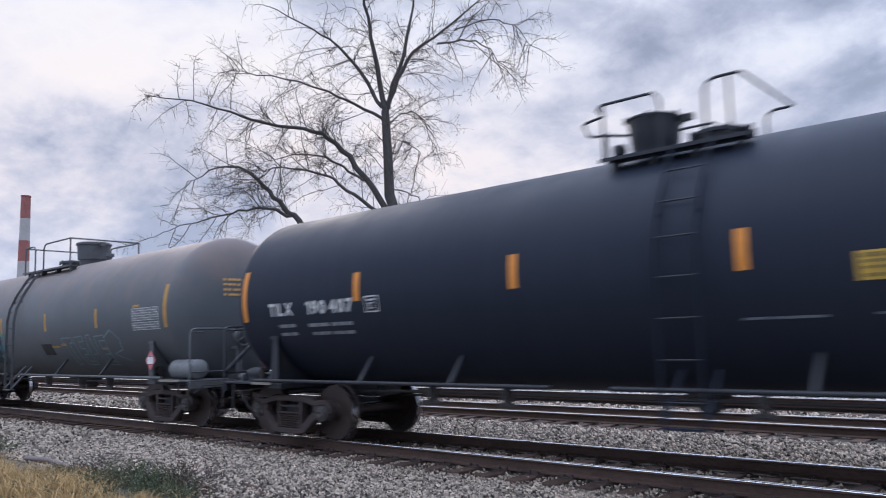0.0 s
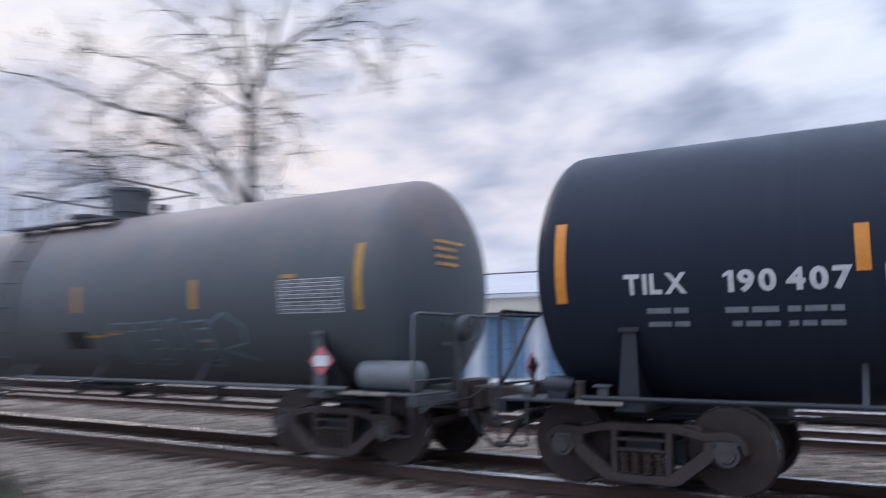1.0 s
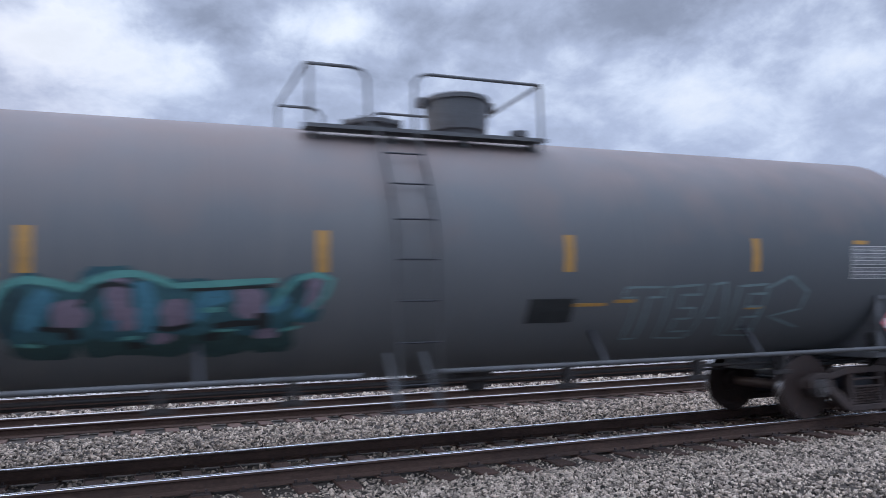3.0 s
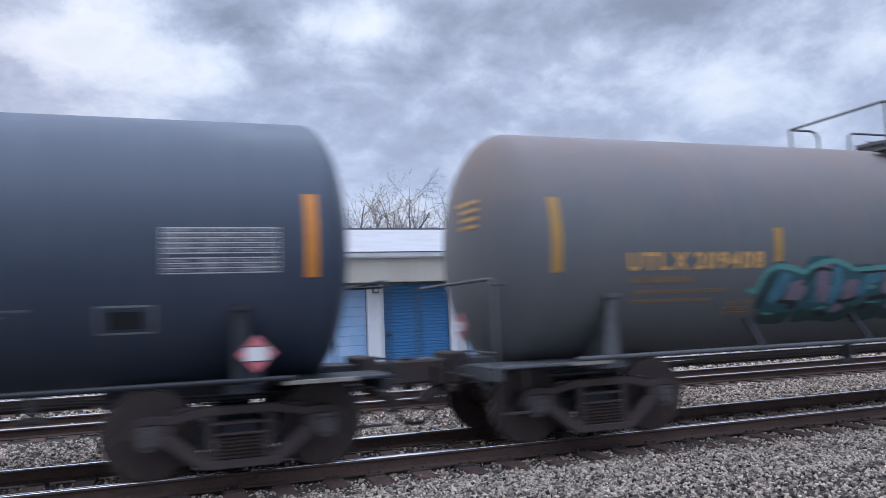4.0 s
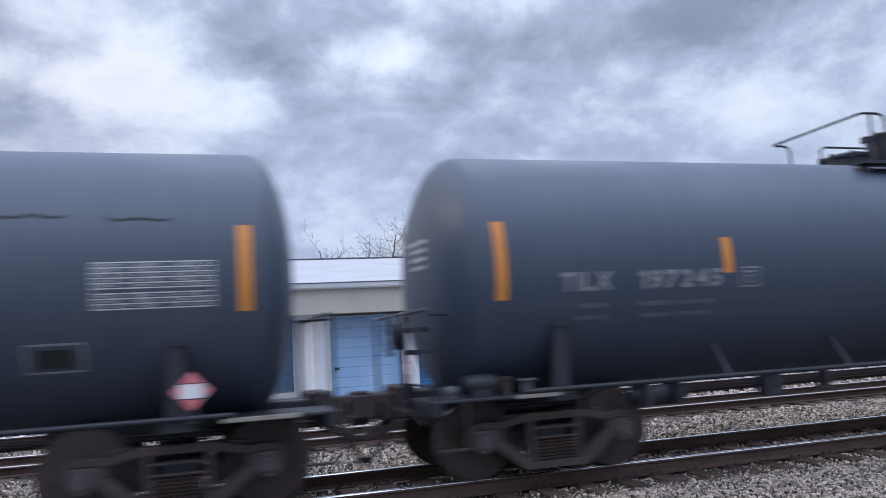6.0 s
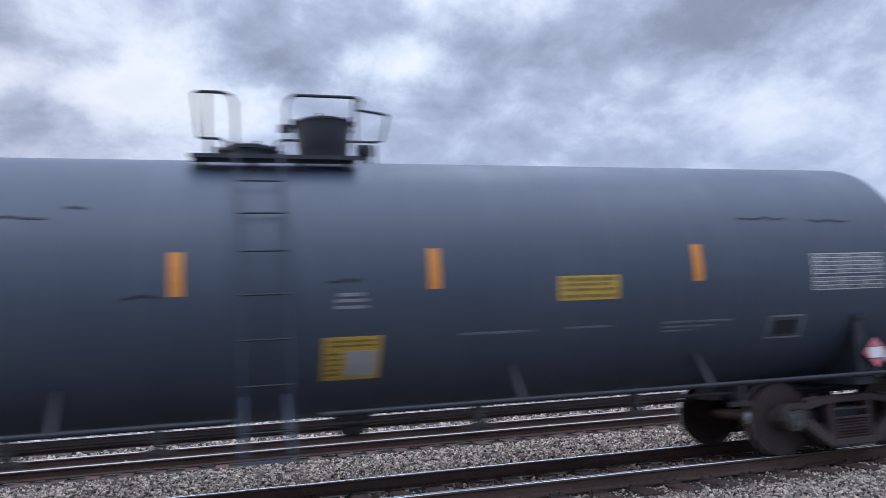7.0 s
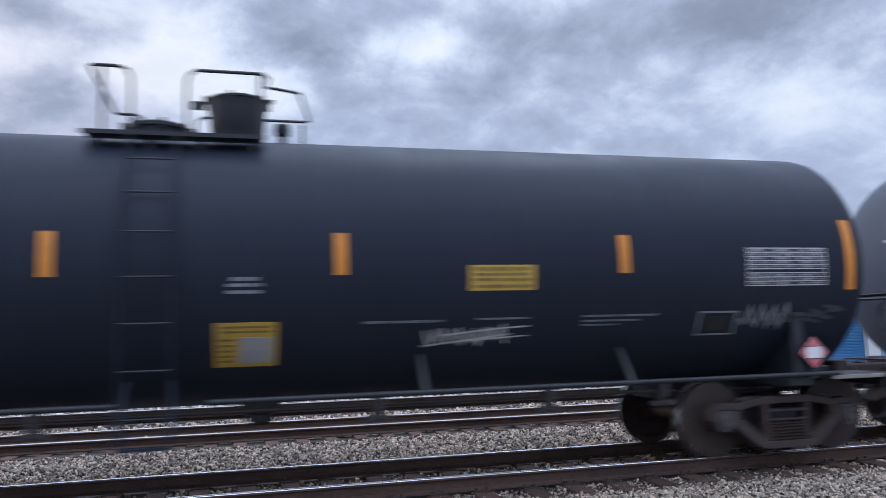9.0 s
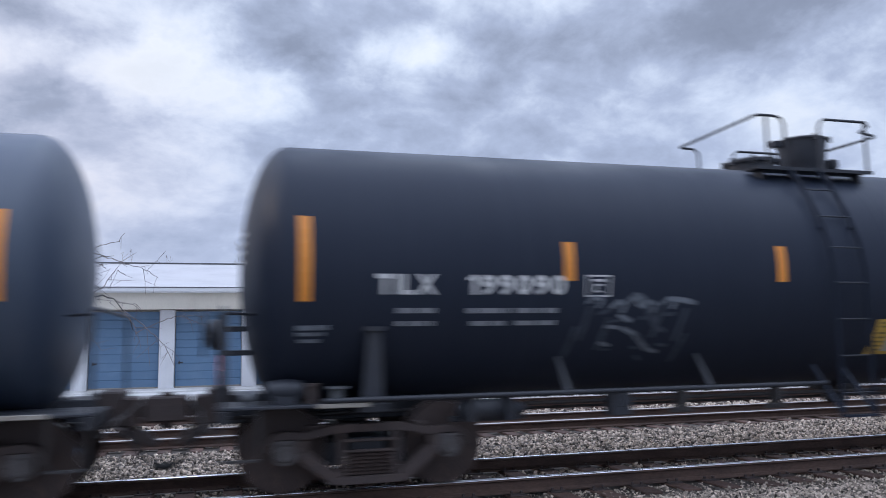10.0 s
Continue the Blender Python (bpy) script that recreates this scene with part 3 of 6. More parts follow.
                part("lens", Geo().box(x - 0.07, x + 0.07, y0 - 0.115, y0 - 0.102, eave - 0.28, eave - 0.16).mesh("lens", LAMP_GLASS), lampm)
        plans.append((x + pillar / 2 + 0.02, x + pitch - pillar / 2 - 0.02))
        x += pitch
        k += 1
    for i, (a, c) in enumerate(plans):
        c = min(c, x1 - 0.06)
        if a > x0 and c - a > 1.4:
            m, p = mats[i % len(mats)]
            roll_door(b, a, c, y0 + 0.17, BASE + 0.04, eave - 0.05, m, p)
    part("apron", Geo().box(x0, x1, y0 - 1.6, y0 + 0.28, BASE - 0.10, BASE + 0.03).mesh("apron", CONCRETE, bevel=0.01), b, "pale concrete apron")
    return b


def build_yard():
    return thing("yard_paving", "pale worn concrete yard between the tracks and the storage units", "paving", kind="structure", data=Geo().box(-70, 80, 22.4, 60, -0.3, 0.035).mesh("yard_paving", CONCRETE))


def build_buildings():
    build_yard()
    build_storage("storage_building", "long low storage building with faded blue doors, white roof", -27.0, CORNER + 1.16, -27.0, CORNER - 0.12, BACK, 2.84, 3.62, 36.0, 5.16,
                  -1.95 - 2.83 * 8, 2.83, 0.52, ((DOOR_DULL, 0.28), (DOOR_DULL, 0.30)), 3)
    build_storage("storage_building", "taller storage building with white pillars and bright blue roller doors", CORNER + 0.88, 34.0, CORNER, 34.0, FRONT, 2.62, 3.55, 32.4, 5.34,
                  CORNER + 1.10, 2.72, 0.52, ((DOOR_PALE, 0.30), (DOOR_BLUE, 0.105), (DOOR_PALE, 0.30), (DOOR_BLUE, 0.105), (DOOR_BLUE, 0.30)), 4)


def build_chimney():
    c = thing("chimney", "tall distant smokestack with faded red and white bands", "chimney", at=(-278.0, 100.0, 0.0))
    z = -0.5
    k = 0
    for h in (14.0, 9.5, 9.0, 7.0, 7.6, 7.4):
        r0, r1 = 2.2 - 0.013 * (z + 0.5), 2.2 - 0.013 * (z + h + 0.5)
        part("band", Geo().lathe([(z, r0), (z + h, r1)], "z", n=28).mesh("band", (STACK_RED, STACK_WHITE)[(k + 1) % 2], smooth=40), c,
             ("faded white band", "faded red band")[k % 2])
        z += h
        k += 1
    part("rim", Geo().lathe([(z, 1.40), (z, 1.60), (z + 0.5, 1.60), (z + 0.5, 1.2)], "z", n=28).mesh("rim", STACK_RED, smooth=40), c)


# ---------------------------------------------------------------- bare trees
def grow(g, rng, p, d, length, r, level, side, twigs, droop, detail=1.0):
    """A limb that wanders, bears smaller ones and ends in fine twigs."""
    n = max(3, int(length / 0.55))
    pts, q = [p.copy()], p.copy()
    step = length / n
    for i in range(n):
        d = (d + Vector((rng.gauss(0, 0.075), rng.gauss(0, 0.075), rng.gauss(0, 0.065) - droop * (i / n) * 0.12))).normalized()
        q = q + d * step
        pts.append(q.copy())
    (g if r > 0.03 else twigs).pipe(pts, r, 6 if r > 0.06 else (4 if r > 0.02 else 3), max(0.0045, r * 0.25))
    if level == 0:
        return
    count = int((length * (2.1 if level > 1 else 3.2) + 2.0) * detail)
    for i in range(count):
        t = rng.uniform(0.22, 1.0)
        k = min(n - 1, int(t * n))
        at = pts[k].lerp(pts[k + 1], t * n - k)
        axis = (pts[k + 1] - pts[k]).normalized()
        a = axis.orthogonal().normalized()
        a.rotate(Matrix.Rotation(rng.uniform(0, 6.283), 3, axis))
        nd = (axis * rng.uniform(0.55, 1.0) + a * rng.uniform(0.5, 0.95) + Vector((0, 0, 0.16 if level > 2 else -0.10))).normalized()
        grow(g, rng, at, nd, length * rng.uniform(0.22, 0.48) * (1.15 - 0.5 * t), max(0.0075, r * (1 - 0.65 * t) * 0.42), level - 1, side, twigs, droop + 0.3, detail)


def twiggy(g, tw, rng, pts, r0, r1, level, density=1.0):
    """A limb through given points, with crooked drooping side branches and fine twigs."""
    smooth = []
    for k in range(len(pts) - 1):
        a, b, c, d = pts[max(0, k - 1)], pts[k], pts[k + 1], pts[min(len(pts) - 1, k + 2)]
        for i in range(5):
            t = i / 5
            smooth.append(0.5 * (2 * b + (c - a) * t + (2 * a - 5 * b + 4 * c - d) * t * t + (3 * b - a - 3 * c + d) * t ** 3))
    smooth.append(pts[-1].copy())
    for p in smooth[1:-1]:
        p += Vector((rng.gauss(0, 1), rng.gauss(0, 1), rng.gauss(0, 1))) * (0.05 if level > 1 else 0.014)
    (g if r0 > 0.03 else tw).pipe(smooth, r0, 7 if r0 > 0.06 else 4, r1)
    if level == 0:
        return
    length = sum((b - a).length for a, b in zip(smooth, smooth[1:]))
    n = len(smooth) - 1
    for _ in range(int(length * (2.9 if level == 2 else 5.4) * density) + 2):
        t = rng.uniform(0.12, 1.0) if level == 2 else rng.uniform(0.2, 1.0)
        k = min(n - 1, int(t * n))
        at = smooth[k].lerp(smooth[k + 1], t * n - k)
        axis = (smooth[k + 1] - smooth[k]).normalized()
        side = axis.orthogonal().normalized()
        side.rotate(Matrix.Rotation(rng.uniform(0, 6.283), 3, axis))
        d = (axis * rng.uniform(0.3, 0.9) + side + Vector((0, 0, rng.uniform(-0.25, 0.35)))).normalized()
        reach = rng.uniform(0.9, 3.7) * (1.15 - 0.35 * t) if level == 2 else rng.uniform(0.25, 1.0)
        steps = 4 if level == 2 else 2
        q, line = at.copy(), [at.copy()]
        for m in range(steps):
            d = (d + Vector((rng.gauss(0, 0.17), rng.gauss(0, 0.17), rng.gauss(0, 0.15) - 0.09 * m))).normalized()
            q = q + d * reach / steps
            line.append(q.copy())
        if level == 2:
            twiggy(g, tw, rng, line, min(0.022, r0 * 0.4), 0.007, 1, density)
        else:
            tw.pipe(line, 0.0074, 3, 0.0045)
            if rng.random() < 0.7:
                e = line[1] + Vector((rng.gauss(0, 0.16), rng.gauss(0, 0.16), rng.gauss(-0.05, 0.14)))
                tw.pipe([line[1], e], 0.006, 3, 0.0045)


def build_tree():
    rng = random.Random(11)
    right = Vector((math.cos(radians(41)), math.sin(radians(41)), 0))
    away = Vector((-right.y, right.x, 0))
    tree = thing("bare_tree", "large leafless tree with grey bark and drooping fine twigs", "tree", at=(-27.6, 27.0, 0.0))
    g, tw = Geo(), Geo()

    def limb(r0, r1, lean, *way, density=1.0):
        """A main limb: radii, lean away in depth, then (sideways, height) pairs."""
        n = len(way) - 1
        twiggy(g, tw, rng, [right * u + away * lean * (i / n) + Vector((0, 0, z)) for i, (u, z) in enumerate(way)], r0, r1, 2, density)

    g.pipe([right * u + Vector((0, 0, z)) for u, z in ((0.9, -0.2), (0.95, 4.0), (0.75, 6.9), (0.1, 9.0), (0.05, 11.0), (-0.05, 13.4))], 0.36, 10, 0.20)
    limb(0.06, 0.03, 0.3, (0.1, 9.2), (0.0, 11.0), (-0.05, 13.2), density=1.5)            # shoots on the stem
    limb(0.16, 0.03, -1.0, (-0.05, 13.3), (-0.5, 16.1), (-0.9, 18.8), (-1.4, 22.5))
    limb(0.14, 0.03, 1.5, (-0.05, 13.3), (0.7, 16.0), (1.3, 18.7), (1.8, 22.5))
    limb(0.13, 0.02, -1.5, (0.1, 13.5), (1.2, 15.9), (3.0, 17.2), (5.7, 19.2))
    limb(0.06, 0.012, -0.6, (2.7, 16.9), (4.2, 17.0), (5.4, 16.3), (6.1, 14.6))
    limb(0.05, 0.012, 0.8, (3.6, 17.6), (5.6, 18.2), (6.9, 17.8), (7.6, 16.9))
    limb(0.11, 0.02, 1.0, (-0.2, 13.6), (-1.7, 16.1), (-3.4, 17.9), (-6.2, 19.6))
    limb(0.09, 0.015, -1.2, (-0.2, 13.0), (-2.0, 13.9), (-4.3, 14.8), (-7.5, 15.3))
    limb(0.17, 0.015, 0.8, (-0.1, 8.3), (-2.0, 11.1), (-3.4, 12.3), (-6.3, 13.1), (-9.5, 14.2), (-12.8, 14.9), density=1.25)
    limb(0.11, 0.015, -1.5, (0.4, 7.6), (-1.7, 9.0), (-2.9, 9.9), (-5.2, 10.3), (-6.6, 10.0), density=1.2)
    limb(0.08, 0.015, 2.0, (-1.2, 9.8), (-2.6, 10.9), (-4.6, 11.6), (-6.8, 11.4), density=1.2)
    limb(0.04, 0.010, 0.4, (0.2, 9.4), (1.5, 8.9), (2.1, 8.2))
    limb(0.04, 0.010, -0.4, (0.1, 11.0), (1.1, 11.6), (1.9, 10.8))
    limb(0.04, 0.010, 0.6, (0.0, 12.6), (1.3, 13.4), (2.2, 12.4), (2.4, 11.2))
    # a second, leaning stem beside the first
    g.pipe([right * u + Vector((0, 0, z)) for u, z in ((-3.0, -0.2), (-3.4, 4.2), (-4.4, 7.7))], 0.22, 10, 0.16)
    limb(0.16, 0.015, 0.4, (-4.4, 7.6), (-5.5, 8.8), (-6.9, 10.3), (-8.3, 10.8), (-10.3, 10.1), density=1.15)
    limb(0.10, 0.012, -0.8, (-4.9, 8.1), (-6.3, 8.5), (-8.3, 8.1), (-11.1, 7.3), density=1.2)
    part("trunk", g.mesh("trunk", BARK, smooth=60), tree)
    part("crown", tw.mesh("crown", TWIG), tree, "dense fine drooping twigs")


def build_yard_shrub():
    rng = random.Random(4)
    shrub = thing("bare_shrub", "leafless arching shrub standing beside the storage units", "tree", "bare brush", at=(-4.7, 22.7, 0.0))
    g, tw = Geo(), Geo()
    for way in (((0.0, -0.1), (0.2, 2.2), (0.8, 3.7), (1.7, 4.1)), ((0.1, 1.6), (0.9, 2.9), (1.8, 2.8), (2.4, 1.9)), ((0.1, 2.0), (0.4, 3.4), (1.2, 4.4)), ((0.1, 1.4), (-0.6, 3.0), (-1.2, 3.6))):
        twiggy(g, tw, rng, [Vector((x, 0.15 * i, z)) for i, (x, z) in enumerate(way)], 0.040, 0.008, 2, 0.28)
    part("trunk", g.mesh("trunk", BARK), shrub)
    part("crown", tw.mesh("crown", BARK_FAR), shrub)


def small_tree(x, y, height, seed, mat, spread=0.35, levels=2, stems=3, thick=0.012):
    rng = random.Random(seed)
    tree = thing("bare_shrub", "leafless brushy young tree behind the storage roofs" if y > 30 else "leafless shrub standing beside the storage units",
                 "tree", "bare brush", at=(x, y, 0.0))
    g, tw = Geo(), Geo()
    for _ in range(stems):
        d = Vector((rng.uniform(-spread, spread), rng.uniform(-spread, spread), 1)).normalized()
        grow(g, rng, Vector((0, 0, -0.1)), d, height * rng.uniform(0.62, 0.92), thick * height, levels, 0, tw, -0.1, 0.9)
    if g.v:
        part("trunk", g.mesh("trunk", mat), tree)
    if tw.v:
        part("crown", tw.mesh("crown", mat), tree)


def build_brush():
    rng = random.Random(21)
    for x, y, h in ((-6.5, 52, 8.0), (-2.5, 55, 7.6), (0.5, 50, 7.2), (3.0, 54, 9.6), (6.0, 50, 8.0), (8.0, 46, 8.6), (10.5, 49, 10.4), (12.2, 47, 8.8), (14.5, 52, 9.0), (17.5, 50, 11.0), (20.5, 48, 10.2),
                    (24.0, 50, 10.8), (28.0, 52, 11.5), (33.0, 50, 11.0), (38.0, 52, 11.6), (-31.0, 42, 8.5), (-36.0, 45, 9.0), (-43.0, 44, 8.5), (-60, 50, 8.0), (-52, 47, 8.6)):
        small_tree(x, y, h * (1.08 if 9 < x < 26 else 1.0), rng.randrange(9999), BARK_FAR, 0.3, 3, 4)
    for x, y, h, seed in ((15.8, 48, 12.6, 5), (17.2, 47, 12.0, 15), (35.0, 48, 12.4, 8), (24.2, 48, 11.4, 12), (12.4, 48, 10.6, 18)):
        small_tree(x, y, h, seed, BARK, 0.34, 3, 2, 0.010)
    build_yard_shrub()


# ---------------------------------------------------------------- grass and litter
def blades(name, label, mat, patches, seed):
    """Loose tufts: each a clump of blades leaning outwards, of its own height."""
    rng = np.random.default_rng(seed)
    vs = []
    for cx, cy, rx, ry, count, h in patches:
        m = max(1, count // 26)
        centre = rng.normal(0, 0.45, (m, 2)) * (rx, ry) + (cx, cy)
        tall = rng.uniform(0.35, 1.3, m)
        k = rng.integers(0, m, count)
        out = rng.normal(0, 1.0, (count, 2))
        p = centre[k] + out * 0.035
        z = np.array([ground_height(a, b) for a, b in p]) - 0.01
        hh = h * tall[k] * rng.uniform(0.4, 1.2, count)
        a = rng.uniform(0, 6.283, count)
        w = rng.uniform(0.003, 0.007, count)
        lean = (out * 0.42 + rng.normal(0, 0.35, (count, 2))) * hh[:, None]
        side = np.stack([np.cos(a) * w, np.sin(a) * w], 1)
        mid = p + lean * 0.35
        tri = np.stack([np.c_[p - side, z], np.c_[p + side, z], np.c_[mid + side * 0.7, z + hh * 0.6], np.c_[mid - side * 0.7, z + hh * 0.6],
                        np.c_[p + lean + side * 0.1, z + hh * 0.92], np.c_[p + lean - side * 0.1, z + hh * 0.92]], 1)
        vs.append(tri.reshape(-1, 3))
    v = np.concatenate(vs)
    n = len(v) // 6
    f = (np.array([(0, 1, 2, 3), (3, 2, 4, 5)])[None] + 6 * np.arange(n)[:, None, None]).reshape(-1, 4)
    thing(name, label, "grass", kind="stuff", data=raw_mesh(name, v, f, mat))


def weeds(name, label, mat, mounds, seed):
    """Low leafy weeds: upright stalks set with many small leaves."""
    rng = np.random.default_rng(seed)
    vs = []
    for cx, cy, r, h, stalks in mounds:
        for _ in range(stalks):
            x, y = cx + rng.normal(0, 0.45) * r, cy + rng.normal(0, 0.22) * r
            top = h * rng.uniform(0.35, 1.15)
            lean = rng.normal(0, 0.28, 2)
            n = 26
            t = rng.uniform(0.08, 1.0, n)
            spread = rng.normal(0, 0.045, (n, 2)) * (1.3 - t[:, None])
            c = np.c_[x + lean[0] * t * top + spread[:, 0], y + lean[1] * t * top + spread[:, 1], ground_height(x, y) + t * top]
            u = rng.normal(0, 1, (n, 3)) + (0, 0, 0.5)
            u *= (rng.uniform(0.010, 0.026, n) / np.linalg.norm(u, axis=1))[:, None]
            w = np.cross(u, rng.normal(0, 1, (n, 3)))
            w *= (0.008 / np.linalg.norm(w, axis=1))[:, None]
            vs.append(np.stack([c - u, c + w, c + u, c - w], 1).reshape(-1, 3))
            e = np.array((x + lean[0] * top, y + lean[1] * top, ground_height(x, y) + top))
            b = np.array((x, y, ground_height(x, y) - 0.01))
            vs.append(np.array([b, b + (0.006, 0, 0), e + (0.003, 0, 0), e]))
    v = np.concatenate(vs)
    f = np.arange(len(v)).reshape(-1, 4)
    thing(name, label, "weeds", kind="stuff", data=raw_mesh(name, v, f, mat))


def build_verge():
    blades("dry_grass", "tufts of dry straw-coloured winter grass beside the ballast", GRASS_DRY,
           ((-15.6, 4.7, 1.8, 0.6, 3400, 0.24), (-13.2, 4.6, 1.6, 0.6, 3600, 0.24), (-11.4, 4.6, 1.5, 0.6, 3600, 0.26), (-9.6, 4.9, 1.0, 0.5, 1400, 0.18), (-10.0, 4.2, 1.8, 0.6, 2600, 0.24), (-12.2, 5.2, 1.2, 0.3, 700, 0.2)), 31)
    weeds("green_weeds", "low leafy green weeds mixed into the dry grass", GRASS_GREEN,
          ((-11.1, 5.35, 0.8, 0.36, 120), (-10.2, 5.50, 0.8, 0.34, 110), (-9.5, 5.35, 0.6, 0.24, 50), (-12.6, 5.15, 0.9, 0.22, 50), (-17.0, 5.7, 0.9, 0.30, 60), (-11.6, 4.6, 1.4, 0.22, 50), (-10.2, 4.7, 0.8, 0.2, 40)), 32)
    weeds("brown_weeds", "dead brown weed stalks among the stones", TIE, ((-9.9, 5.75, 1.0, 0.34, 34), (-12.2, 5.55, 1.0, 0.26, 30)), 33)
    part_ = Geo().pipe([(-15.0, 5.58, -0.29), (-14.1, 5.62, -0.26), (-13.2, 5.58, -0.29)], 0.05, 8, 0.03)
    thing("fallen_branch", "short weathered grey branch lying on the ballast edge", "branch", data=part_.mesh("fallen_branch", BARK_FAR, smooth=50))
    part_ = Geo().pipe([(-9.3, 6.25, -0.27), (-8.8, 6.15, -0.26), (-8.5, 6.0, -0.28)], 0.028, 6, 0.015)
    thing("fallen_branch", "short weathered brown stick lying on the ballast edge", "branch", data=part_.mesh("fallen_stick", TIE, smooth=50))


build_ground()
build_buildings()
build_chimney()
build_tree()
build_brush()
build_verge()
# ---------------------------------------------------------------- the train
RADIUS, AXIS = 1.53, 2.401       # tank shell and the height of its axis
TRUCK = 6.68                     # truck centres from the middle of a car
WHEEL_R = 0.457
SPEED, SLOWING = 8.469, -0.018   # metres a second, and what it loses
CACHE = {}


def cached(key, make):
    if key not in CACHE:
        CACHE[key] = make()
    return CACHE[key]


def on_shell(x, deg, lift=0.006):
    """A point on the near side of the shell; deg is the angle above the axis."""
    a = radians(deg)
    return (x, -(RADIUS + lift) * math.cos(a), AXIS + (RADIUS + lift) * math.sin(a))


def patch(g, x0, x1, d0, d1, lift=0.006, skew=0.0):
    """A thin curved panel on the shell, with a little thickness."""
    n = max(1, int(abs(d1 - d0) / 5))
    vs = []
    for i in range(n + 1):
        d = d0 + (d1 - d0) * i / n
        s = skew * i / n
        vs += [on_shell(x0 + s, d, lift), on_shell(x1 + s, d, lift), on_shell(x0 + s, d, 0.0), on_shell(x1 + s, d, 0.0)]
    fs = []
    for i in range(n):
        k = 4 * i
        fs += [(k, k + 1, k + 5, k + 4), (k + 2, k, k + 4, k + 6), (k + 1, k + 3, k + 7, k + 5)]
    fs += [(0, 2, 3, 1), (4 * n, 4 * n + 1, 4 * n + 3, 4 * n + 2)]
    return g.add(vs, fs)


def stroke(g, pts, width, lift=0.006):
    """A sprayed line on the shell through (x, degrees) points; width in metres."""
    k = math.degrees(1 / RADIUS)
    fine = []
    for (xa, da), (xb, db) in zip(pts, pts[1:]):
        m = max(2, int(math.hypot(xb - xa, (db - da) / k) / 0.08))
        fine += [(xa + (xb - xa) * i / m, da + (db - da) * i / m) for i in range(m)]
    fine.append(pts[-1])
    vs = []
    for i, (x, d) in enumerate(fine):
        xa, da = fine[max(0, i - 1)]
        xb, db = fine[min(len(fine) - 1, i + 1)]
        tx, ty = xb - xa, (db - da) / k
        q = math.hypot(tx, ty) or 1
        w = width / 2 * (0.75 + 0.5 * noise.noise((x * 3, d * 0.1, width * 9)) ** 2 + 0.25 * math.sin(math.pi * i / max(1, len(fine) - 1)))
        vs += [on_shell(x - ty / q * w, d + tx / q * w * k, lift), on_shell(x + ty / q * w, d - tx / q * w * k, lift)]
    return g.add(vs, [(2 * i, 2 * i + 1, 2 * i + 3, 2 * i + 2) for i in range(len(fine) - 1)])


def blob(g, x, deg, w, h, seed, lift):
    """An uneven sprayed field on the shell."""
    k = math.degrees(1 / RADIUS)
    n, rings = 22, 4
    vs = [on_shell(x, deg, lift)]
    for r in range(1, rings + 1):
        for i in range(n):
            a = 2 * math.pi * i / n
            q = r / rings * (1 + 0.32 * noise.noise((math.cos(a) * 1.6, math.sin(a) * 1.6, seed)))
            c, s = math.cos(a), math.sin(a)
            e = (abs(c) ** 3 + abs(s) ** 3) ** (-1 / 3)
            vs.append(on_shell(x + c * e * q * w / 2, deg + s * e * q * h / 2 * k, lift))
    fs = [(0, 1 + i, 1 + (i + 1) % n) for i in range(n)]
    for r in range(rings - 1):
        b = 1 + r * n
        fs += [(b + i, b + (i + 1) % n, b + n + (i + 1) % n, b + n + i) for i in range(n)]
    return g.add(vs, fs)


def glyph(char, bold):
    """One block letter of Blender's own font as points and faces; the figure one gets its flag."""
    cu = bpy.data.curves.new("letters", "FONT")
    cu.body, cu.size, cu.offset, cu.resolution_u = char, 1.0, bold, 3
    ob = new("letters", cu)
    me = bpy.data.meshes.new_from_object(ob.evaluated_get(bpy.context.evaluated_depsgraph_get()))
    bpy.data.objects.remove(ob)
    bpy.data.curves.remove(cu)
    pts = [tuple(v.co)[:2] for v in me.vertices]
    faces = [tuple(p.vertices) for p in me.polygons]
    bpy.data.meshes.remove(me)
    if char == "1":
        x, top = min(p[0] for p in pts), max(p[1] for p in pts)
        k = len(pts)
        pts += [(x + 0.02, top), (x - 0.15, top - 0.13), (x - 0.15, top - 0.25), (x + 0.02, top - 0.15)]
        faces.append((k, k + 1, k + 2, k + 3))
    x = min(p[0] for p in pts)
    return [(a - x, b) for a, b in pts], faces


def lettering(text, x0, x1, deg_top, deg_low, mat, bold=0.02):
    """Block letters spaced one by one, fitted to a width and laid round the shell."""
    flat, faces, pen = [], [], 0.0
    for char in text:
        if char == " ":
            pen += 0.16
            continue
        pts, fs = cached(("glyph", char, bold), lambda: glyph(char, bold))
        k = len(flat)
        flat += [(pen + a, b) for a, b in pts]
        faces += [tuple(i + k for i in f) for f in fs]
        pen += max(a for a, _ in pts) + 0.11
    wide = max(a for a, _ in flat)
    lo, hi = min(b for _, b in flat), max(b for _, b in flat)
    g = Geo().add([on_shell(x0 + (x1 - x0) * a / wide, deg_low + (deg_top - deg_low) * (b - lo) / (hi - lo), 0.007) for a, b in flat], faces)
    return g.mesh("lettering", mat)


def bars(rows, mat, seed, gap=0.02):
    """Lines of writing too small to read, as broken bars: rows of (x0, x1, top, low)."""
    rng = random.Random(seed)
    g = Geo()
    for x0, x1, top, low in rows:
        x = x0
        while x < x1 - 0.03:
            w = min(rng.uniform(0.06, 0.26), x1 - x)
            patch(g, x, x + w, top, low, 0.005)
            x += w + gap
    return g.mesh("writing", mat)


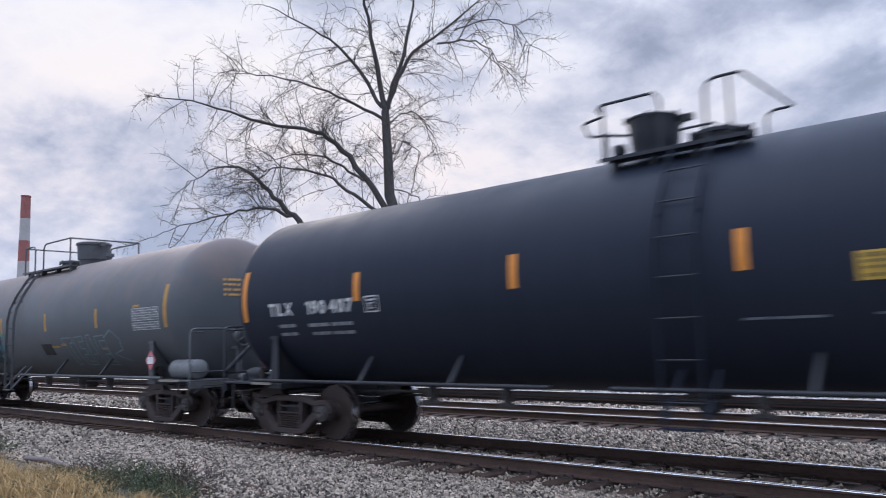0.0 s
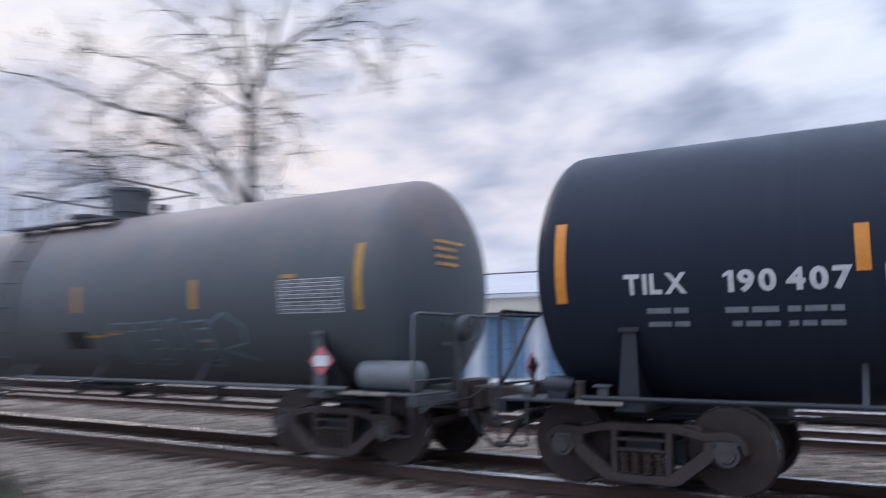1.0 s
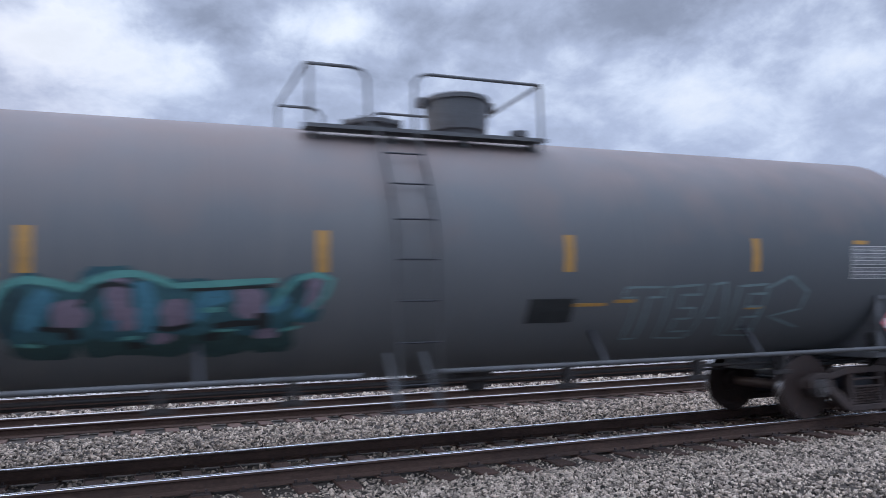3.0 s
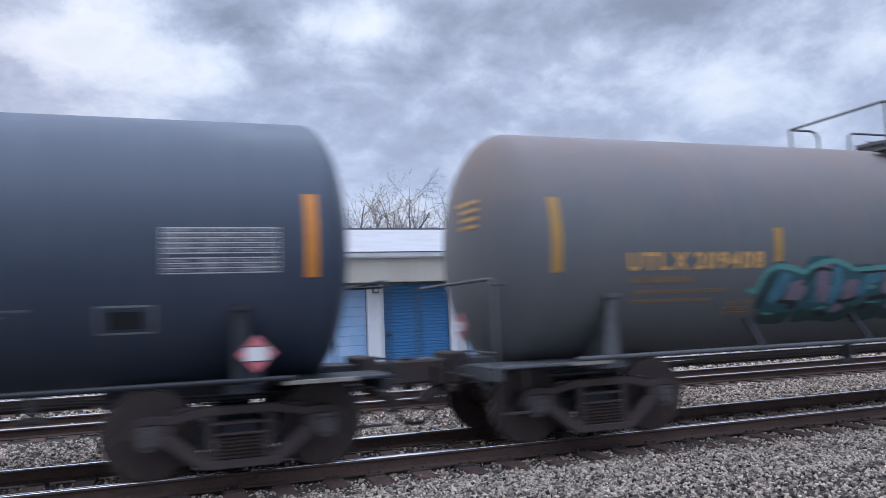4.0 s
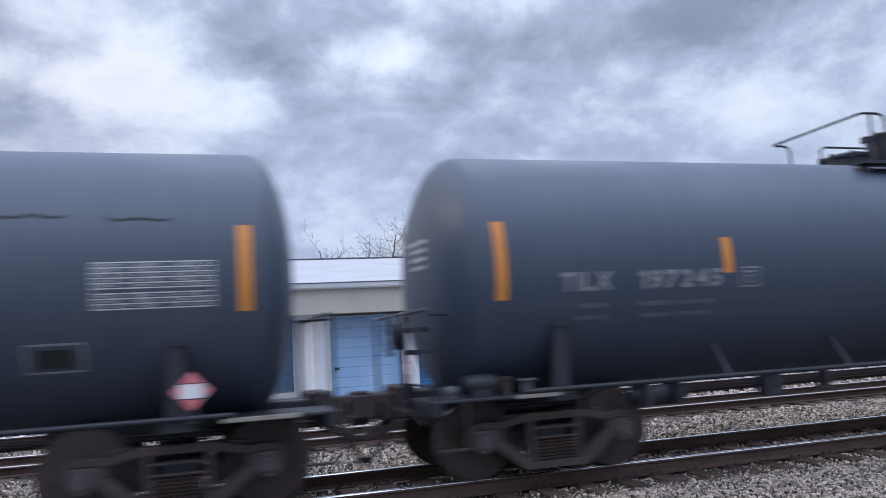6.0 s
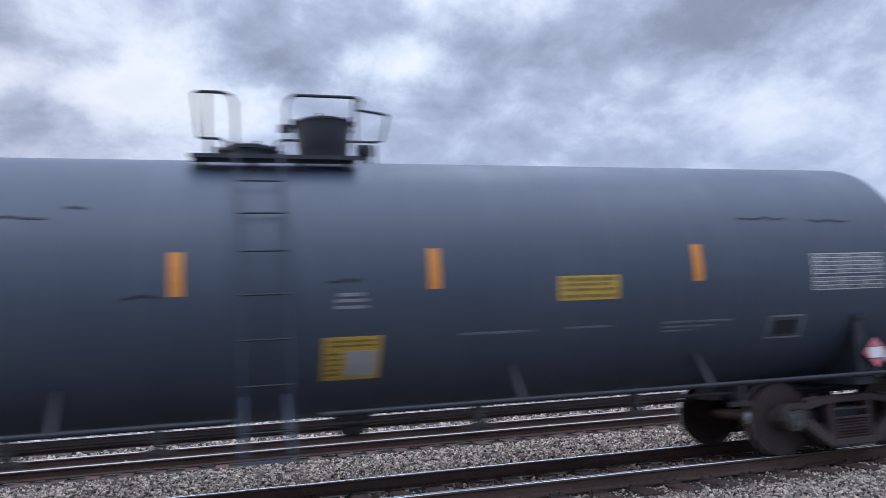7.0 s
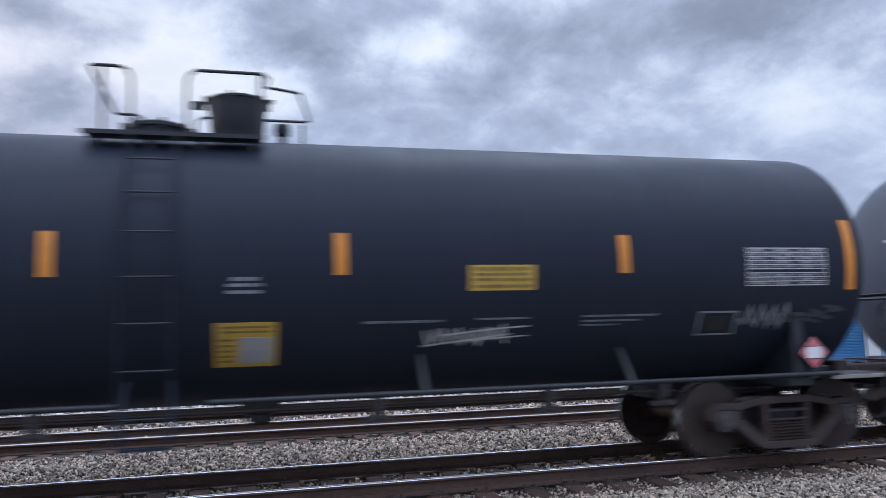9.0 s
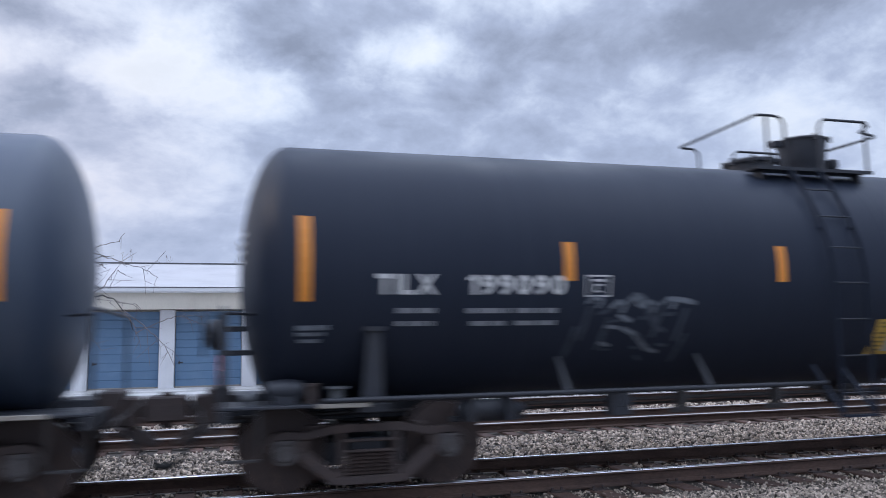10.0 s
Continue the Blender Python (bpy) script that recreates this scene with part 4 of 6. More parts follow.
# ---- running gear
def side_frame_mesh():
    """Cast truck side: arched top chord, slim diagonals, two columns and a spring seat, with open windows between."""
    g = Geo()
    t0, t1 = -0.075, 0.075
    top = [(0.0, 0.725), (0.36, 0.722), (0.52, 0.695), (0.70, 0.655), (0.80, 0.668), (0.92, 0.672), (1.02, 0.64), (1.085, 0.57), (1.10, 0.46)]
    low = [(1.04, 0.46), (1.02, 0.55), (0.96, 0.588), (0.80, 0.588), (0.70, 0.56), (0.52, 0.605), (0.36, 0.635), (0.0, 0.638)]
    g.prism([(-x, z) for x, z in top[:0:-1]] + top + low + [(-x, z) for x, z in low[-2::-1]], "y", t0, t1)
    for s in (-1, 1):
        g.prism([(s * 0.655, 0.585), (s * 0.79, 0.60), (s * 0.765, 0.42), (s * 0.71, 0.345), (s * 0.655, 0.40)], "y", t0, t1)
        g.prism([(s * 0.765, 0.45), (s * 0.745, 0.37), (s * 0.42, 0.115), (s * 0.32, 0.14), (s * 0.325, 0.22), (s * 0.65, 0.47)], "y", t0 - 0.018, t1 - 0.01)
        g.prism([(s * 0.255, 0.17), (s * 0.325, 0.17), (s * 0.335, 0.65), (s * 0.265, 0.65)], "y", t0 + 0.004, t1)
        g.prism([(s * 0.64, 0.72), (s * 0.655, 0.665), (s * 0.45, 0.72), (s * 0.45, 0.735)], "y", t0 + 0.02, t1 - 0.02)
    g.prism([(-0.41, 0.115), (-0.33, 0.185), (0.33, 0.185), (0.41, 0.115), (0.34, 0.10), (-0.34, 0.10)], "y", t0 - 0.035, t1 + 0.02)
    for z in (0.425, 0.535):
        g.box(-0.262, 0.262, t0 - 0.012, t0 + 0.03, z, z + 0.032)               # lips of the bolster end
    return g.mesh("side_frame", STEEL_RUST, bevel=0.008, smooth=40)


def spring_mesh():
    """Close coils of the spring group."""
    g = Geo()
    for x, y in ((-0.192, -0.03), (-0.064, -0.03), (0.064, -0.03), (0.192, -0.03), (-0.128, 0.05), (0.0, 0.05), (0.128, 0.05)):
        prof = [(0.185, 0.03)]
        for k in range(6):
            z = 0.19 + 0.038 * k
            prof += [(z, 0.046), (z + 0.010, 0.062), (z + 0.020, 0.062), (z + 0.030, 0.046)]
        prof.append((0.42, 0.03))
        g.lathe(prof, "z", (x, y, 0), 12)
    return g.mesh("spring_nest", WHEEL, smooth=30)


def wheelset_mesh():
    g = Geo()
    g.cyl((0, -1.0, 0), (0, 1.0, 0), 0.075, n=18)
    for s in (-1, 1):
        y = s * GAUGE / 2
        prof = [(y + s * 0.068, 0.26), (y + s * 0.068, 0.385), (y + s * 0.064, 0.452), (y + s * 0.02, WHEEL_R), (y - s * 0.035, WHEEL_R + 0.004), (y - s * 0.045, 0.484), (y - s * 0.066, 0.484),
                (y - s * 0.070, 0.44), (y - s * 0.05, 0.39), (y + s * 0.0, 0.36), (y + s * 0.015, 0.18), (y - s * 0.07, 0.14), (y - s * 0.07, 0.075), (y + s * 0.09, 0.075), (y + s * 0.09, 0.13), (y + s * 0.045, 0.18), (y + s * 0.03, 0.34), (y + s * 0.066, 0.385)]
        g.lathe(prof, "y", n=48)
        # maker's bosses and chalked lugs that show the turning
        for a in (0.4, 2.7, 4.4):
            g.cyl((0.29 * math.cos(a), y + s * 0.02, 0.29 * math.sin(a)), (0.29 * math.cos(a), y + s * 0.044, 0.29 * math.sin(a)), 0.022, n=8)
    me = g.mesh("wheelset", [WHEEL, TREAD], smooth=35)
    for p in me.polygons:
        c = p.center
        r = math.hypot(c.x, c.z)
        n = p.normal
        if r > 0.448 and abs(n.y) < 0.35 and abs(abs(c.y) - GAUGE / 2) < 0.045:
            p.material_index = 1
    return me


def bearing_mesh():
    g = Geo().cyl((0, 0.10, 0), (0, -0.10, 0), 0.128, n=24).cyl((0, -0.10, 0), (0, -0.135, 0), 0.095, 0.08, n=24)
    for k in range(3):
        a = 0.5 + 2.094 * k
        g.cyl((0.05 * math.cos(a), -0.13, 0.05 * math.sin(a)), (0.05 * math.cos(a), -0.155, 0.05 * math.sin(a)), 0.016, n=6)
    g.box(-0.13, 0.13, -0.07, 0.07, 0.095, 0.125)
    return g.mesh("bearing", HUB, smooth=40)


def bolster_mesh():
    g = Geo()
    g.prism([(-0.99, 0.40), (-0.99, 0.575), (-0.55, 0.60), (-0.3, 0.66), (0.3, 0.66), (0.55, 0.60), (0.99, 0.575), (0.99, 0.40), (0.5, 0.36), (-0.5, 0.36)], "x", -0.20, 0.20)
    g.cyl((0, 0, 0.66), (0, 0, 0.70), 0.19, n=24)
    for s in (-1, 1):
        g.box(s * 0.36 - 0.07, s * 0.36 + 0.07, -0.85, 0.85, 0.27, 0.52)           # brake beams, made deep so their dark faces stand in for interior shade
        g.cyl((s * 0.36, 0, 0.38), (s * 0.1, 0, 0.30), 0.025, n=8)
        for y in (-0.7525, 0.7525):
            g.prism([(s * 0.36, 0.30), (s * 0.42, 0.56), (s * 0.375, 0.57), (s * 0.33, 0.42), (s * 0.33, 0.30)], "y", y - 0.05, y + 0.05)
    return g.mesh("bolster", STEEL_BLACK, bevel=0.012)


WHEELSETS = []


def build_truck(car, x):
    truck = part("truck", cached("bolster", bolster_mesh), car, "rusty two-axle railway truck", (x, 0, 0))
    for s in (-1, 1):
        frame_ = part("side_frame", cached("side_frame", side_frame_mesh), truck, at=(0, s * 1.02, 0))
        if s > 0:
            frame_.rotation_euler = (0, 0, math.pi)
        part("spring_nest", cached("spring", spring_mesh), truck, at=(0, s * 1.02, 0))
        for k in (-1, 1):
            b = part("bearing", cached("bearing", bearing_mesh), truck, at=(k * 0.889, s * 1.02, WHEEL_R))
            if s > 0:
                b.rotation_euler = (0, 0, math.pi)
    for k in (-1, 1):
        w = part("wheelset", cached("wheelset", wheelset_mesh), truck, "steel wheels on an axle", (k * 0.889, 0, WHEEL_R))
        WHEELSETS.append((w, car, k * 0.889))


# ---- body
def tank_mesh(paint, half):
    prof = []
    for i in range(13):
        a = math.pi / 2 * i / 12
        prof.append((-(half + 0.52 * math.cos(a)), max(0.001, RADIUS * math.sin(a) ** 0.95)))
    prof.append((-half + 0.04, RADIUS))
    for x in (-5.0, -2.5, 0.0, 2.5, 5.0):
        prof += [(x - 0.03, RADIUS), (x - 0.012, RADIUS), (x - 0.006, RADIUS + 0.0025), (x + 0.006, RADIUS + 0.0025), (x + 0.012, RADIUS), (x + 0.03, RADIUS)]
    prof += [(-u, r) for u, r in prof[13::-1]]
    g = Geo().lathe(prof, "x", (0, 0, AXIS), 112)
    return g.mesh("tank", paint, smooth=40)


LADDER_PATH = [(-0.97, 3.80), (-1.18, 3.53),  (-1.42, 3.12), (-1.58, 2.75), (-1.64, 2.40), (-1.64, 1.60), (-1.63, 0.62)]


def ladder_point(t):
    """A point at length t down the ladder's line."""
    for (a, b), (c, d) in zip(LADDER_PATH, LADDER_PATH[1:]):
        q = math.hypot(c - a, d - b)
        if t <= q:
            return a + (c - a) * t / q, b + (d - b) * t / q
        t -= q
    return LADDER_PATH[-1]


def build_ladder(car, x, mat):
    ladder = part("ladder", Geo().box(x - 0.24, x + 0.24, -1.69, -1.57, 0.60, 0.625).mesh("ladder", mat), car, "steel access ladder")
    for s in (-0.235, 0.235):
        outer, inner = [], []
        for k, (a, b) in enumerate(LADDER_PATH):
            p, q = LADDER_PATH[max(0, k - 1)], LADDER_PATH[min(len(LADDER_PATH) - 1, k + 1)]
            ny, nz = p[1] - q[1], q[0] - p[0]
            n = math.hypot(ny, nz)
            outer.append((a - ny / n * 0.032, b - nz / n * 0.032))
            inner.append((a + ny / n * 0.032, b + nz / n * 0.032))
        part("stringer", Geo().prism(outer + inner[::-1], "x", x + s - 0.006, x + s + 0.006).mesh("stringer", mat), ladder)
        for d in (20,):
            px, py, pz = on_shell(x + s, d, -0.01)
            part("bracket", Geo().box(x + s - 0.006, x + s + 0.006, -1.63 if d < 0 else py - 0.10, py, pz - 0.02, pz + 0.02).mesh("bracket", mat), ladder)
    for s in (-0.235, 0.235):
        strut = Geo().pipe([(x + s * 0.9, -1.13, 1.20), (x + s, -1.62, 0.66)], 0.030, 6)
        part("strut", strut.mesh("strut", mat), ladder)
    rung = cached("rung", lambda: Geo().cyl((-0.235, 0, 0), (0.235, 0, 0), 0.011, n=8).mesh("rung", STEEL_BLACK))
    t = 0.42
    while t < 4.45:
        y, z = ladder_point(t)
        part("rung", rung, ladder, at=(x, y, z))
        t += 0.445


def build_walkway(car, mat, x0, x1):
    """Narrow grating boards on both sides of the crown, on short feet."""
    for y0, y1 in ((-0.97, -0.70), (0.70, 0.97)):
        deck = part("walkway", Geo().box(x0, x1, y0, y1, 3.785, 3.81).mesh("walkway", mat), car, "dark steel top walkway")
        edge = y0 - 0.012 if y0 < 0 else y1 + 0.012
        part("edge", Geo().box(x0 - 0.02, x1 + 0.02, edge - 0.010, edge + 0.010, 3.766, 3.812).mesh("edge", mat), deck)
        for k in range(4):
            x = x0 + 0.12 + (x1 - x0 - 0.24) * k / 3
            y = (y0 + y1) / 2
            part("foot", Geo().box(x - 0.03, x + 0.03, y - 0.05, y + 0.08, 3.60, 3.784).mesh("foot", mat), deck)


def build_top_black(car, mat, turned):
    """Platform, low manway, valve housing and bent handrails of the black cars."""
    build_walkway(car, mat, -1.48, 0.34)
    man = Geo().cyl((-0.83, 0, 3.86), (-0.83, 0, 4.06), 0.33, n=28).lathe([(4.06, 0.37), (4.10, 0.37), (4.135, 0.28), (4.145, 0.02)], "z", (-0.83, 0, 0), 28)
    for k in range(8):
        a = 0.785 * k + 0.2
        man.cyl((-0.83 + 0.385 * math.cos(a), 0.385 * math.sin(a), 4.02), (-0.83 + 0.385 * math.cos(a), 0.385 * math.sin(a), 4.13), 0.025, n=8)
    part("manway", man.mesh("manway", mat, smooth=40), car, "low bolted manway")
    dome = part("valve_housing", Geo().lathe([(3.86, 0.30), (4.06, 0.305), (4.08, 0.315), (4.30, 0.335), (4.44, 0.355), (4.44, 0.30)], "z", (0.07, 0, 0), 32).mesh("valve_housing", mat, smooth=40), car, "black steel valve housing")
    lid = Geo().lathe([(4.444, 0.30), (4.444, 0.368), (4.468, 0.368), (4.485, 0.33), (4.51, 0.02)], "z", (0.07, 0, 0), 32)
    lid.prism([(0.30, 4.40), (0.42, 4.43), (0.50, 4.50), (0.36, 4.49)], "y", -0.07, 0.07).box(-0.46, -0.30, -0.05, 0.05, 4.36, 4.44)
    for k in range(6):
        a = 1.047 * k + 0.3
        lid.cyl((0.07 + 0.385 * math.cos(a), 0.385 * math.sin(a), 4.40), (0.07 + 0.385 * math.cos(a), 0.385 * math.sin(a), 4.49), 0.02, n=8)
    part("lid", lid.mesh("lid", mat, smooth=40), dome)
    part("vent_valve", Geo().cyl((0.60, 0, 3.88), (0.60, 0, 4.06), 0.05, n=12).lathe([(4.05, 0.02), (4.07, 0.085), (4.14, 0.10), (4.20, 0.085), (4.22, 0.02)], "z", (0.60, 0, 0), 16).mesh("vent_valve", mat, smooth=50), car)
    n, f, h = -0.95, 0.90, 4.51
    # the rail's outer corner: drawn in to the middle on the car that runs the other way round
    bend = [(1.06, -0.05, 4.43), (1.04, 0.08, 4.43), (0.84, 0.12, 4.42), (0.70, 0.50, 4.46), (0.60, f, h)] if turned else [(1.0, f - 0.1, 4.50), (0.93, f, h)]
    foot = (0.86, 0.11) if turned else (0.92, f)
    rails = (
        [(-1.08, f, 3.78), (-1.08, f, 4.40), (-1.11, f, 4.47), (-1.18, f, h), (-1.38, f, h), (-1.43, f - 0.05, h), (-1.44, n + 0.06, h), (-1.40, n, h), (-1.15, n, h), (-1.06, n, 4.48), (-1.02, n, 4.40), (-1.01, n, 3.78)],
        [(-1.30, n, 3.78), (-1.30, n, h)],
        [(-0.46, n, 3.78), (-0.46, n, 4.38), (-0.43, n, 4.46), (-0.36, n, h), (0.33, n, h), (0.40, n + 0.03, 4.47), (0.38, n + 0.15, 4.41), (0.66, -0.75, 4.39), (0.76, -0.66, 4.40), *bend, (-0.36, f, h), (-0.44, f, 4.46), (-0.46, f, 3.78)],
        [(0.31, n, 3.78), (0.31, n, h)],
        [(*foot, 3.72), (*foot, 4.46)],
    )
    for r in rails:
        part("handrail", Geo().pipe(r, 0.019, 8).mesh("handrail", mat, smooth=60), car)


def build_top_grey(car, mat):
    """Longer platform with square handrails and a squat housing of the grey car."""
    build_walkway(car, mat, -1.52, 1.54)
    man = Geo().cyl((-0.46, 0, 3.86), (-0.46, 0, 4.05), 0.33, n=28).lathe([(4.05, 0.38), (4.10, 0.38), (4.125, 0.28), (4.13, 0.02)], "z", (-0.46, 0, 0), 28)
    for k in range(8):
        a = 0.785 * k + 0.2
        man.cyl((-0.46 + 0.385 * math.cos(a), 0.385 * math.sin(a), 4.02), (-0.46 + 0.385 * math.cos(a), 0.385 * math.sin(a), 4.12), 0.025, n=8)
    part("manway", man.mesh("manway", mat, smooth=40), car, "low bolted manway")
    dome = part("valve_housing", Geo().lathe([(3.86, 0.34), (4.03, 0.36), (4.05, 0.40), (4.44, 0.43), (4.44, 0.36)], "z", (0.74, 0, 0), 32).mesh("valve_housing", mat, smooth=40), car, "squat dark steel valve housing")
    lid = Geo().lathe([(4.444, 0.36), (4.444, 0.455), (4.50, 0.455), (4.53, 0.40), (4.535, 0.02)], "z", (0.74, 0, 0), 32)
    for s in (-1, 1):
        lid.box(0.74 + s * 0.50 - 0.04, 0.74 + s * 0.50 + 0.04, -0.06, 0.06, 4.38, 4.50)
    part("lid", lid.mesh("lid", mat, smooth=40), dome)
    part("vent_valve", Geo().cyl((1.68, 0, 3.88), (1.68, 0, 4.06), 0.07, n=12).cyl((1.68, 0, 4.06), (1.68, 0, 4.14), 0.12, n=14).mesh("vent_valve", mat, smooth=40), car)
    n, f, h = -0.95, 0.90, 4.51
    rails = (
        [(-0.89, f, 3.78), (-0.89, f, 4.40), (-0.95, f, 4.48), (-1.05, f, h), (-1.50, f, h), (-1.50, n, h), (-0.96, n, h), (-0.84, n, 4.48), (-0.78, n, 4.38), (-0.77, n, 3.78)],
        [(-1.50, f, 3.74), (-1.50, f, h)], [(-1.46, n, 3.74), (-1.46, n, h)],
        [(-0.20, n, 3.78), (-0.20, n, 4.38), (-0.14, n, 4.47), (-0.02, n, h), (1.50, n, h), (1.52, f, h), (-0.10, f, h), (-0.18, f, 4.46), (-0.20, f, 3.78)],
        [(1.50, n, 3.66), (1.50, n, h)], [(1.50, f, 3.74), (1.50, f, h)],
    )
    for r in rails:
        part("handrail", Geo().pipe(r, 0.021, 8).mesh("handrail", mat, smooth=60), car)


def build_underframe(car, mat, grey, heavy):
    for s in (-1, 1):
        part("stub_sill", cached(("sill", s, mat.name), lambda: Geo().box(min(s * 5.3, s * 8.25), max(s * 5.3, s * 8.25), -0.26, 0.26, 0.70, 1.02)
             .box(s * TRUCK - 0.17, s * TRUCK + 0.17, -1.40, 1.40, 0.86, 0.955).mesh("stub_sill", mat, bevel=0.012)), car)
        # saddle legs up to the shell, with a gusset towards the end of the car
        for y in (-1, 1):
            g = Geo()
            g.prism([(s * (TRUCK - 0.10), 0.95), (s * (TRUCK - 0.08), 1.72), (s * (TRUCK + 0.05), 1.76), (s * (TRUCK + 0.08), 1.5), (s * (TRUCK + 0.13), 0.95)], "y", y * 1.375 - 0.015, y * 1.375 + 0.015)
            g.prism([(y * 1.36, 0.96), (y * 1.36, 1.74), (y * 1.2, 1.45), (y * 0.9, 1.18), (y * 0.5, 1.00)], "x", s * TRUCK - 0.015, s * TRUCK + 0.015)
            g.box(s * TRUCK - 0.10, s * TRUCK + 0.12, y * 1.40 - 0.015, y * 1.40 + 0.015, 1.70, 1.75)
            part("saddle", cached(("saddle", s, y, mat.name), lambda: g.mesh("saddle", mat)), car)
        # end deck and the bright worn edge
        a, b = sorted((s * 7.05, s * 8.25))
        part("end_deck", cached(("deck", s, mat.name), lambda: Geo().box(a, b, -1.42, -0.55, 0.93, 0.965).box(a, b, 0.55, 1.42, 0.93, 0.965).box(min(s * 8.13, s * 8.25), max(s * 8.13, s * 8.25), -1.42, 1.42, 0.80, 0.93)
             .mesh("end_deck", mat, bevel=0.008)), car)
        a, b = (7.10, 7.85) if s > 0 else (-7.27, -6.74)
        part("deck_edge", cached(("edge", s), lambda: Geo().box(a, b, -1.455, -1.423, 0.925, 0.972).mesh("deck_edge", STEEL_PALE, bevel=0.006)), car, "pale worn step edge")
        # end handrail
        x = s * 8.20
        part("end_handrail", cached(("endrail", s, mat.name), lambda: Geo().pipe([(x, -1.40, 0.95), (x, -1.40, 1.88), (x, -1.36, 1.94), (x, -1.28, 1.96), (x, 0, 1.96), (x, 1.28, 1.96), (x, 1.36, 1.94), (x, 1.40, 1.88), (x, 1.40, 0.95)], 0.021, 8)
             .pipe([(x, -1.38, 1.90), (s * 7.90, -0.95, 1.90)], 0.016, 6).pipe([(x, -1.40, 1.12), (x, -0.45, 1.12)], 0.013, 6).mesh("end_handrail", mat, smooth=60)), car)
        # coupler
        c = Geo().box(min(s * 8.2, s * 8.62), max(s * 8.2, s * 8.62), -0.09, 0.09, 0.80, 0.94)
        c.prism([(s * 8.56, -0.19), (s * 8.86, -0.17), (s * 8.90, -0.05), (s * 8.78, 0.02), (s * 8.76, 0.20), (s * 8.56, 0.16)], "z", 0.74, 1.02)
        c.box(min(s * 8.10, s * 8.36), max(s * 8.10, s * 8.36), -0.34, 0.34, 0.72, 1.10)
        c.box(min(s * 8.36, s * 8.52), max(s * 8.36, s * 8.52), -0.20, 0.20, 0.70, 1.02)
        c.cyl((s * 8.80, 0.0, 0.66), (s * 8.80, 0.0, 1.06), 0.075, n=12)
        c.prism([(s * 8.40, 0.70), (s * 8.62, 0.62), (s * 8.74, 0.50), (s * 8.66, 0.46), (s * 8.44, 0.56)], "y", -0.14, 0.12)
        c.box(min(s * 8.30, s * 8.40), max(s * 8.30, s * 8.40), -0.42, 0.42, 0.62, 0.72)
        cp = part("coupler", cached(("coupler", s), lambda: c.mesh("coupler", STEEL_RUST, bevel=0.02)), car, "rusty cast coupler")
        hose = [(s * 8.36, -0.34, 0.72), (s * 8.46, -0.36, 0.60), (s * 8.58, -0.34, 0.42), (s * 8.70, -0.28, 0.29), (s * 8.79, -0.22, 0.25), (s * 8.83, -0.18, 0.30)]
        part("air_hose", cached(("hose", s), lambda: Geo().pipe(hose, 0.027, 8).mesh("air_hose", RUBBER, smooth=60)), cp, "black rubber brake hose")
        part("uncoupling_lever", cached(("lever", s), lambda: Geo().pipe([(s * 8.30, -1.38, 0.72), (s * 8.40, -1.20, 0.86), (s * 8.42, -0.4, 0.86), (s * 8.62, -0.1, 1.03)], 0.013, 6).mesh("uncoupling_lever", STEEL_DARK)), car)
        # side step at the corner
        part("corner_step", cached(("cstep", s), lambda: Geo().pipe([(s * 7.85, -1.43, 0.93), (s * 7.85, -1.44, 0.45), (s * 8.2, -1.44, 0.45), (s * 8.2, -1.43, 0.93)], 0.016, 6).box(min(s * 7.85, s * 8.2), max(s * 7.85, s * 8.2), -1.50, -1.42, 0.44, 0.46).mesh("corner_step", STEEL_DARK)), car)
    # side bars between the trucks, broken at the ladder, with their struts and hangers
    bar = part("side_bar", cached(("bar", mat.name), lambda: Geo().pipe([(-7.2, -1.44, 1.0), (-1.05, -1.44, 1.0)], 0.030, 8).pipe([(-0.2, -1.44, 1.0), (7.2, -1.44, 1.0)], 0.030, 8).mesh("side_bar", mat, smooth=60)), car, "long steel side bar")
    for x in (-4.50, -2.68, 2.0, 4.40):
        part("strut", cached(("strut", mat.name), lambda: Geo().prism([(-1.47, 0.985), (-1.44, 0.985), (-1.09, 1.40), (-1.13, 1.42)], "x", -0.028, 0.028).mesh("strut", STEEL_BLACK)), bar, at=(x, 0, 0))
    hang = cached("hanger", lambda: Geo().box(-0.05, 0.05, -1.42, -1.30, 0.74, 0.98).box(-0.03, 0.03, -1.46, -1.42, 0.82, 1.03).box(-0.14, 0.14, -1.40, -1.34, 0.72, 0.78).mesh("hanger", STEEL_DARK, bevel=0.006))
    for x in (-3.05, -1.75, 1.5, 3.4, 4.8):
        part("hanger", hang, bar, at=(x, 0, 0))
    if heavy:
        part("hanger", cached("wide_hanger", lambda: Geo().box(-0.13, 0.13, -1.43, -1.25, 0.72, 0.985).box(-0.03, 0.03, -1.46, -1.43, 0.82, 1.03).mesh("wide_hanger", STEEL_BLACK, bevel=0.01)), bar, at=(-3.85, 0, 0))
        part("brake_cylinder", cached("brake_cylinder", lambda: Geo().lathe([(-5.72, 0.05), (-5.70, 0.09), (-5.60, 0.12), (-5.12, 0.12), (-5.04, 0.09), (-4.92, 0.04)], "x", (0, -1.18, 0.82), 20)
             .box(-5.66, -5.58, -1.42, -1.05, 0.72, 0.99).box(-5.22, -5.14, -1.42, -1.05, 0.72, 0.99).box(-5.78, -4.90, -1.10, -1.06, 0.70, 0.76).mesh("brake_cylinder", STEEL_BLACK, bevel=0.006, smooth=40)), car, "black brake cylinder hung under the tank")
